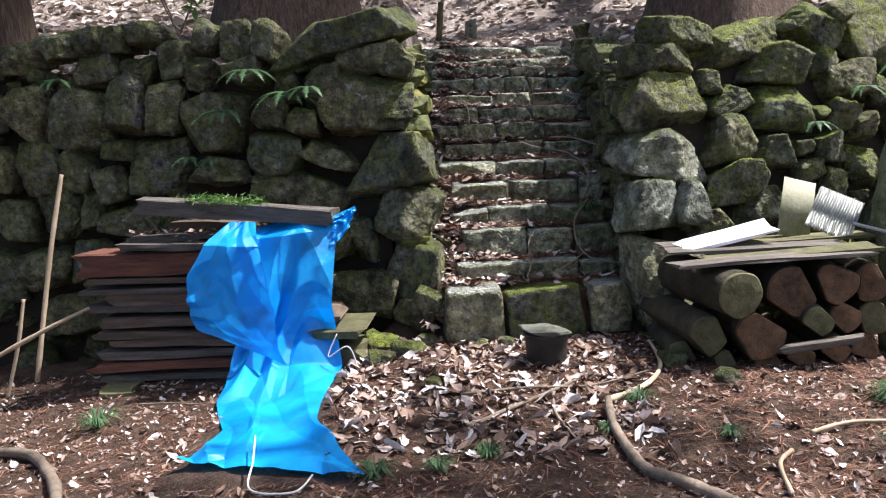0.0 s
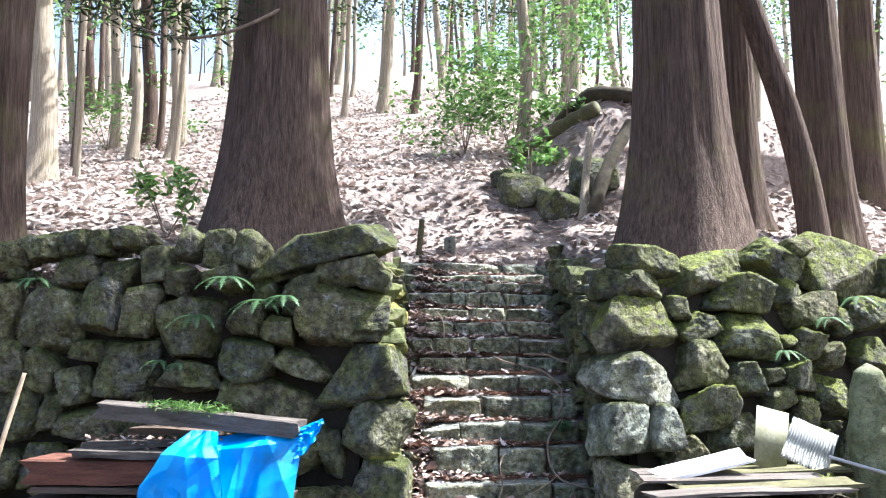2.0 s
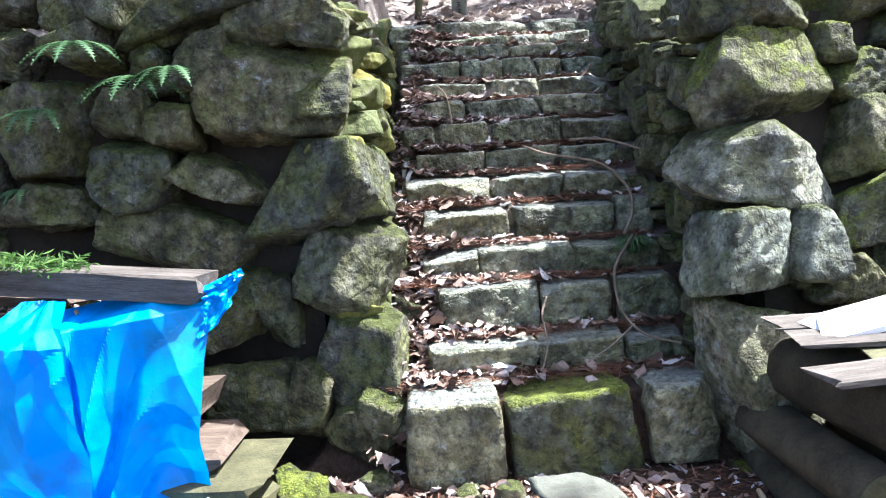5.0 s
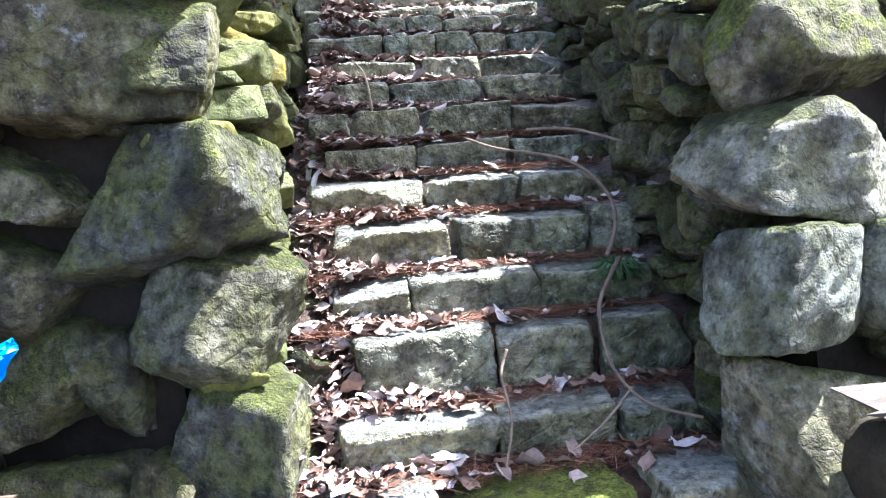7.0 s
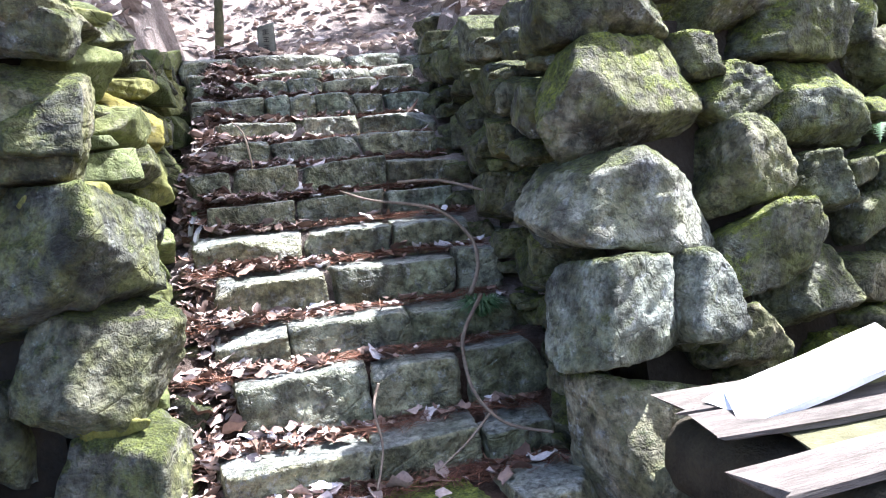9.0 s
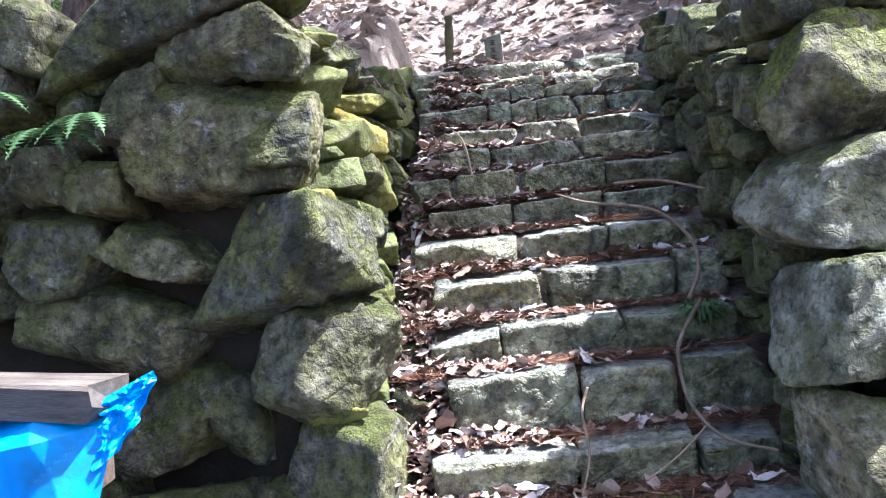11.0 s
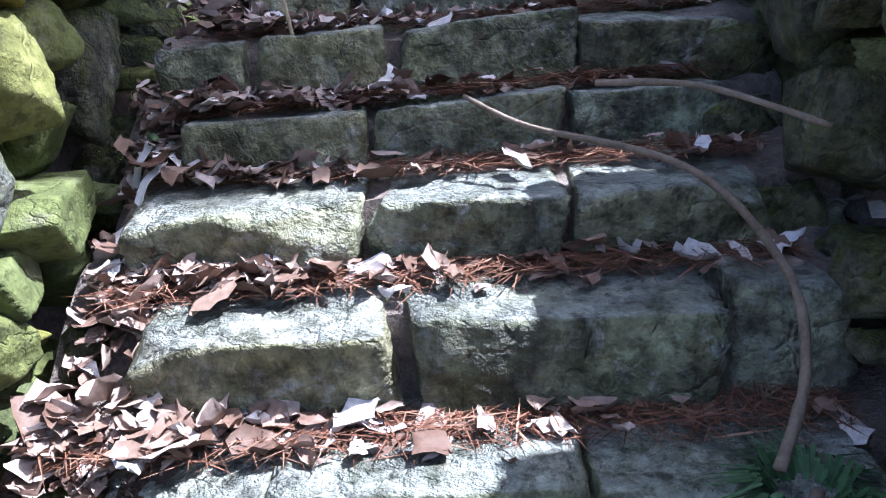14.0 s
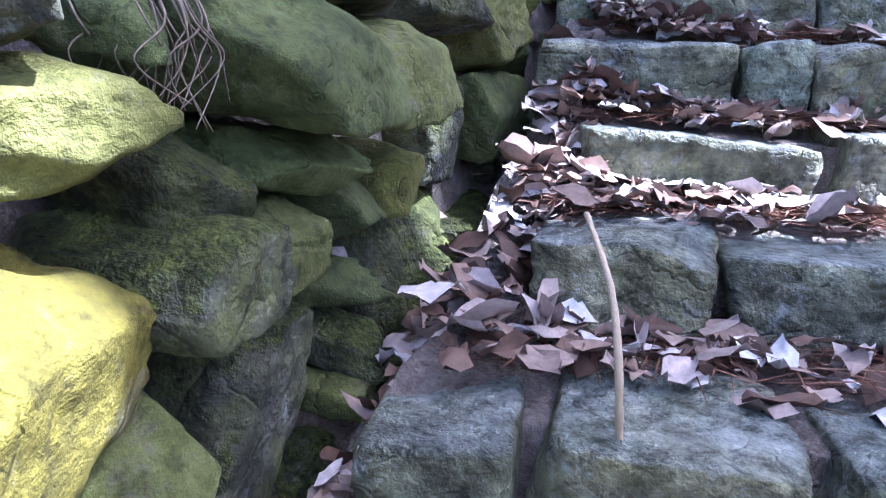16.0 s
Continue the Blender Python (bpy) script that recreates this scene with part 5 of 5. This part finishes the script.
# ---- leaf litter ----
def litter(name, x, y, z, size, material, label, slim=0.5, curl=0.25, tilt=0.35, detail=False):
    n = len(x)
    a = rng.uniform(0, 6.2832, n)
    way = np.stack([np.cos(a), np.sin(a), rng.normal(0, tilt, n)], -1)
    side = np.stack([-np.sin(a), np.cos(a), rng.normal(0, tilt, n)], -1)
    s = (size * rng.uniform(0.5, 1.5, n))[:, None]
    c = np.stack([x, y, z], -1)
    w = slim * rng.uniform(0.5, 1.6, n)[:, None]
    up = np.array((0, 0, 1.0)) * s * curl * rng.uniform(-0.4, 1, n)[:, None]
    if detail:
        rolled = rng.uniform(-0.5, 1.6, n)[:, None]
        twist = rng.normal(0, 0.5, n)[:, None]
        rows = []
        for q, wide in ((-0.5, 0.1), (-0.3, 0.65), (-0.08, 1.0), (0.14, 0.95), (0.36, 0.55), (0.54, 0.05)):
            bow = up * (q * q * 3.0) * rng.uniform(-0.3, 1.2, n)[:, None]
            for e in (-1, -0.5, 0, 0.5, 1):
                ragged = 1 + 0.22 * abs(e) * rng.normal(0, 1, n)[:, None]
                crumple = np.array((0, 0, 1.0)) * s * 0.055 * rng.normal(0, 1, n)[:, None]
                curl_up = up * wide * (e * e * rolled + e * q * twist * 2)
                rows.append(c + way * s * (q + 0.04 * rng.normal(0, 1, n)[:, None]) + side * s * w * wide * e / 2 * ragged * (1 - 0.25 * np.abs(rolled)) + bow + curl_up + crumple)
        v = np.stack(rows, 1).reshape(-1, 3)
        k = np.arange(n)[:, None] * 30
        f = np.concatenate([k + [5 * a + b, 5 * a + b + 1, 5 * a + b + 6, 5 * a + b + 5] for a in range(5) for b in range(4)], 0)
    else:
        v = np.stack([c - way * s / 2, c - way * s * 0.1 + side * s * w / 2 + up, c + way * s * 0.05, c - way * s * 0.1 - side * s * w / 2 + up * 0.6, c + way * s / 2 + up * 0.7], 1).reshape(-1, 3)
        k = np.arange(n)[:, None] * 5
        f = np.concatenate([k + [0, 2, 1], k + [0, 3, 2], k + [1, 2, 4], k + [2, 3, 4]], 0)
    ob = piece(name, mesh_of(name, v, f, material, detail))
    return tagged(ob, label, "leaf litter", kind="stuff")


def spread(n, x0, x1, y0, y1, keep=None):
    x, y = rng.uniform(x0, x1, n), rng.uniform(y0, y1, n)
    if keep is not None:
        k = keep(x, y) > rng.uniform(0, 1, n)
        x, y = x[k], y[k]
    return x, y


def patchy(x, y):
    under = ((x > -1.15) & (x < -0.5) & (y > 2.75) & (y < 4.4)) | ((x > -1.2) & (x < -0.25) & (y > 2.5) & (y < 2.95))
    return np.where(under, 0.0, 1.0) * np.clip(0.55 + 0.9 * lattice(np.stack([x * 0.9, y * 0.9, 0 * x], -1), 21), 0.08, 1)


x, y = spread(7000, -5, 6, -2, 4.9, patchy)
litter("fallen_leaves", x, y, land(x, y) + 0.012, 0.055, DEAD_LEAF, "dry brown and grey fallen leaves on the ground", 0.5, 0.3, 0.35, True)
x, y = spread(900, -0.55, 1.4, 2.7, 4.8, lambda a, b: np.where((a < -0.45) & (b < 3.4), 0.0, 1.0))
litter("fallen_leaves", x, y, land(x, y) + 0.02, 0.085, DEAD_LEAF, "pale dry fallen leaves before the stairs", 0.5, 0.35, 0.35, True)
x, y = spread(26000, -4.5, 5.5, -2, 4.9, lambda a, b: np.where(patchy(a, b) > 0, 0.9, 0.0))
litter("leaf_fragments", x, y, land(x, y) + 0.01, 0.028, DEAD_LEAF, "crumbled leaf and bark fragments on the ground", 0.5, 0.3, 0.4)
x, y = spread(75000, -4.5, 5.5, -2, 4.8, lambda a, b: np.clip(0.6 + 0.1 * a, 0.35, 0.95) * np.where(patchy(a, b) > 0, 0.5 + patchy(a, b), 0))
litter("cedar_needles", x, y, land(x, y) + 0.014, 0.11, NEEDLE, "red-brown cedar needles strewn over the ground", 0.03, 0.015, 0.12)
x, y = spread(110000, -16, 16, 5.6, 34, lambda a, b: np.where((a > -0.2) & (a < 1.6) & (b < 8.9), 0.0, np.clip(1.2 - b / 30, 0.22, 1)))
litter("fallen_leaves", x, y, land(x, y) + 0.02, 0.12, HILL_LEAF, "pale dry fallen leaves covering the hillside, lightened for strong sun")
for row, (fy, top, blocks) in enumerate(STEPS):
    deep = (STEPS[row + 1][0] - fy) if row + 1 < len(STEPS) else 0.4
    n = 150
    below = STEPS[row - 1][1] if row else 0.0
    x = np.where(rng.uniform(0, 1, n) < 0.72, rng.beta(1.2, 4.0, n) * 1.25, rng.uniform(0, 1, n) * 1.5)
    skew = (0.1 if row < 6 else 0.26) * (x - 0.8)
    y = fy + skew + deep * (1.0 - 0.62 * rng.beta(1.2, 2.2, n))
    z = top + 0.008 + 0.05 * rng.uniform(0, 1, n) * np.clip((y - fy - skew) / deep, 0, 1) + 0.11 * np.exp(-x / 0.14) * rng.uniform(0.4, 1, n)
    climb = np.clip((y - fy - skew - 0.06) / deep, 0, 1)
    z = np.where(x < blocks[0][0] + 0.02, below + 0.05 + (top + 0.07 - below) * climb, z)
    litter("fallen_leaves", x, y, z, 0.072, DEAD_LEAF, "dry curled leaves lying on a step", 0.6, 0.34, 0.24, True)
    gap = blocks[0][0] + 0.08
    x = rng.uniform(-0.05, max(gap, 0.05), 45)
    climb = rng.uniform(0.05, 0.95, 45)
    y = fy + (0.1 if row < 6 else 0.26) * (x - 0.8) + 0.06 + deep * climb
    litter("fallen_leaves", x, y, below + 0.05 + (top + 0.07 - below) * climb, 0.075, DEAD_LEAF, "dry curled leaves heaped beside a step", 0.6, 0.34, 0.3, True)
    n = 1300
    x = rng.uniform(0.05, 1.5, n)
    skew = (0.1 if row < 6 else 0.26) * (x - 0.8)
    y = fy + skew + deep * (1.0 - 0.5 * rng.beta(1.0, 2.2, n))
    litter("cedar_needles", x, y, top + 0.006 + 0.03 * rng.uniform(0, 1, n), 0.13, NEEDLE, "red-brown cedar needles lying on a step", 0.02, 0.015, 0.12)
    # soil and rubble that fill the back of each tread
    bm = bmesh.new()
    bmesh.ops.create_grid(bm, x_segments=60, y_segments=8, size=0.5)
    for v in bm.verts:
        px, q = (0.14 if row == 0 else -0.06) + (1.4 if row == 0 else 1.7) * (v.co.x + 0.5), v.co.y + 0.5
        py = fy + (0.1 if row < 6 else 0.26) * (px - 0.8) + 0.08 + (deep + 0.02) * q
        hump = 0.10 * math.exp(-max(px, 0) / 0.15) + 0.05 * math.exp(-max(1.55 - px, 0) / 0.12)
        bumpy = 0.02 * noise.noise((px * 7, py * 7, row)) + 0.012 * noise.noise((px * 23, py * 23, row))
        pz = top - 0.035 + (0.03 + hump) * q + bumpy
        if row and px < blocks[0][0] + 0.02:
            py, pz = py - 0.03, below + 0.01 + (top + 0.05 - below) * q + 2 * bumpy
        elif q < 0.01:
            py, pz = py - 0.02 + 2 * bumpy, top - 0.34
        v.co = (px, py, pz)
    part("soil", bm, SOIL, stairs)
x, y = spread(700, -2.2, -0.85, 4.48, 4.85)
litter("fallen_leaves", x, y, 0.80 + 0.13 * rng.uniform(0, 1, len(x)), 0.05, DEAD_LEAF, "dry leaves and bark scraps on the timber pile")
litter("evergreen_leaf", np.array([0.05]), np.array([6.44]), np.array([1.42]), 0.1, FERN, "single glossy green leaf lying beside a step", 0.35, 0.1, 0.1, True)
BARK_STRIP = plain_material("bleached_bark_strip", (0.4, 0.4, 0.42), (0.62, 0.62, 0.66), 12, 0.7, 0.3)
for x, y, z, tip in ((0.03, 6.36, 1.31, (0.05, 6.42, 1.41)), (0.06, 6.30, 1.28, (0.09, 6.40, 1.37))):
    bm = bmesh.new()
    bmesh.ops.create_grid(bm, x_segments=8, y_segments=2, size=0.5)
    for v in bm.verts:
        t = v.co.x + 0.5
        v.co = (x + (tip[0] - x) * t + 0.028 * v.co.y, y + (tip[1] - y) * t - 0.02 * v.co.y, z + (tip[2] - z) * t + 0.012 * math.sin(5 * t) + 0.02 * abs(v.co.y))
    bmesh.ops.solidify(bm, geom=bm.faces[:], thickness=0.002)
    tagged(part("bark_strip", bm, BARK_STRIP, None), "pale strip of bark lying among leaves beside a step", "bark strip")
mids = np.array([(-1.62 + 0.07 * k, 4.52, 1.16 - 0.006 * k) for k in range(7)])
ob = piece("cedar_sprig", sprays(420, lambda k: mids[rng.integers(0, 7, k)] + rng.normal(0, 1, (k, 3)) * (0.05, 0.05, 0.018), 0.07, GREEN_LEAF, "cedar_sprig", 0.2, 0.14))
tagged(ob, "fallen green cedar sprig lying on the grey timber", "foliage", kind="stuff")
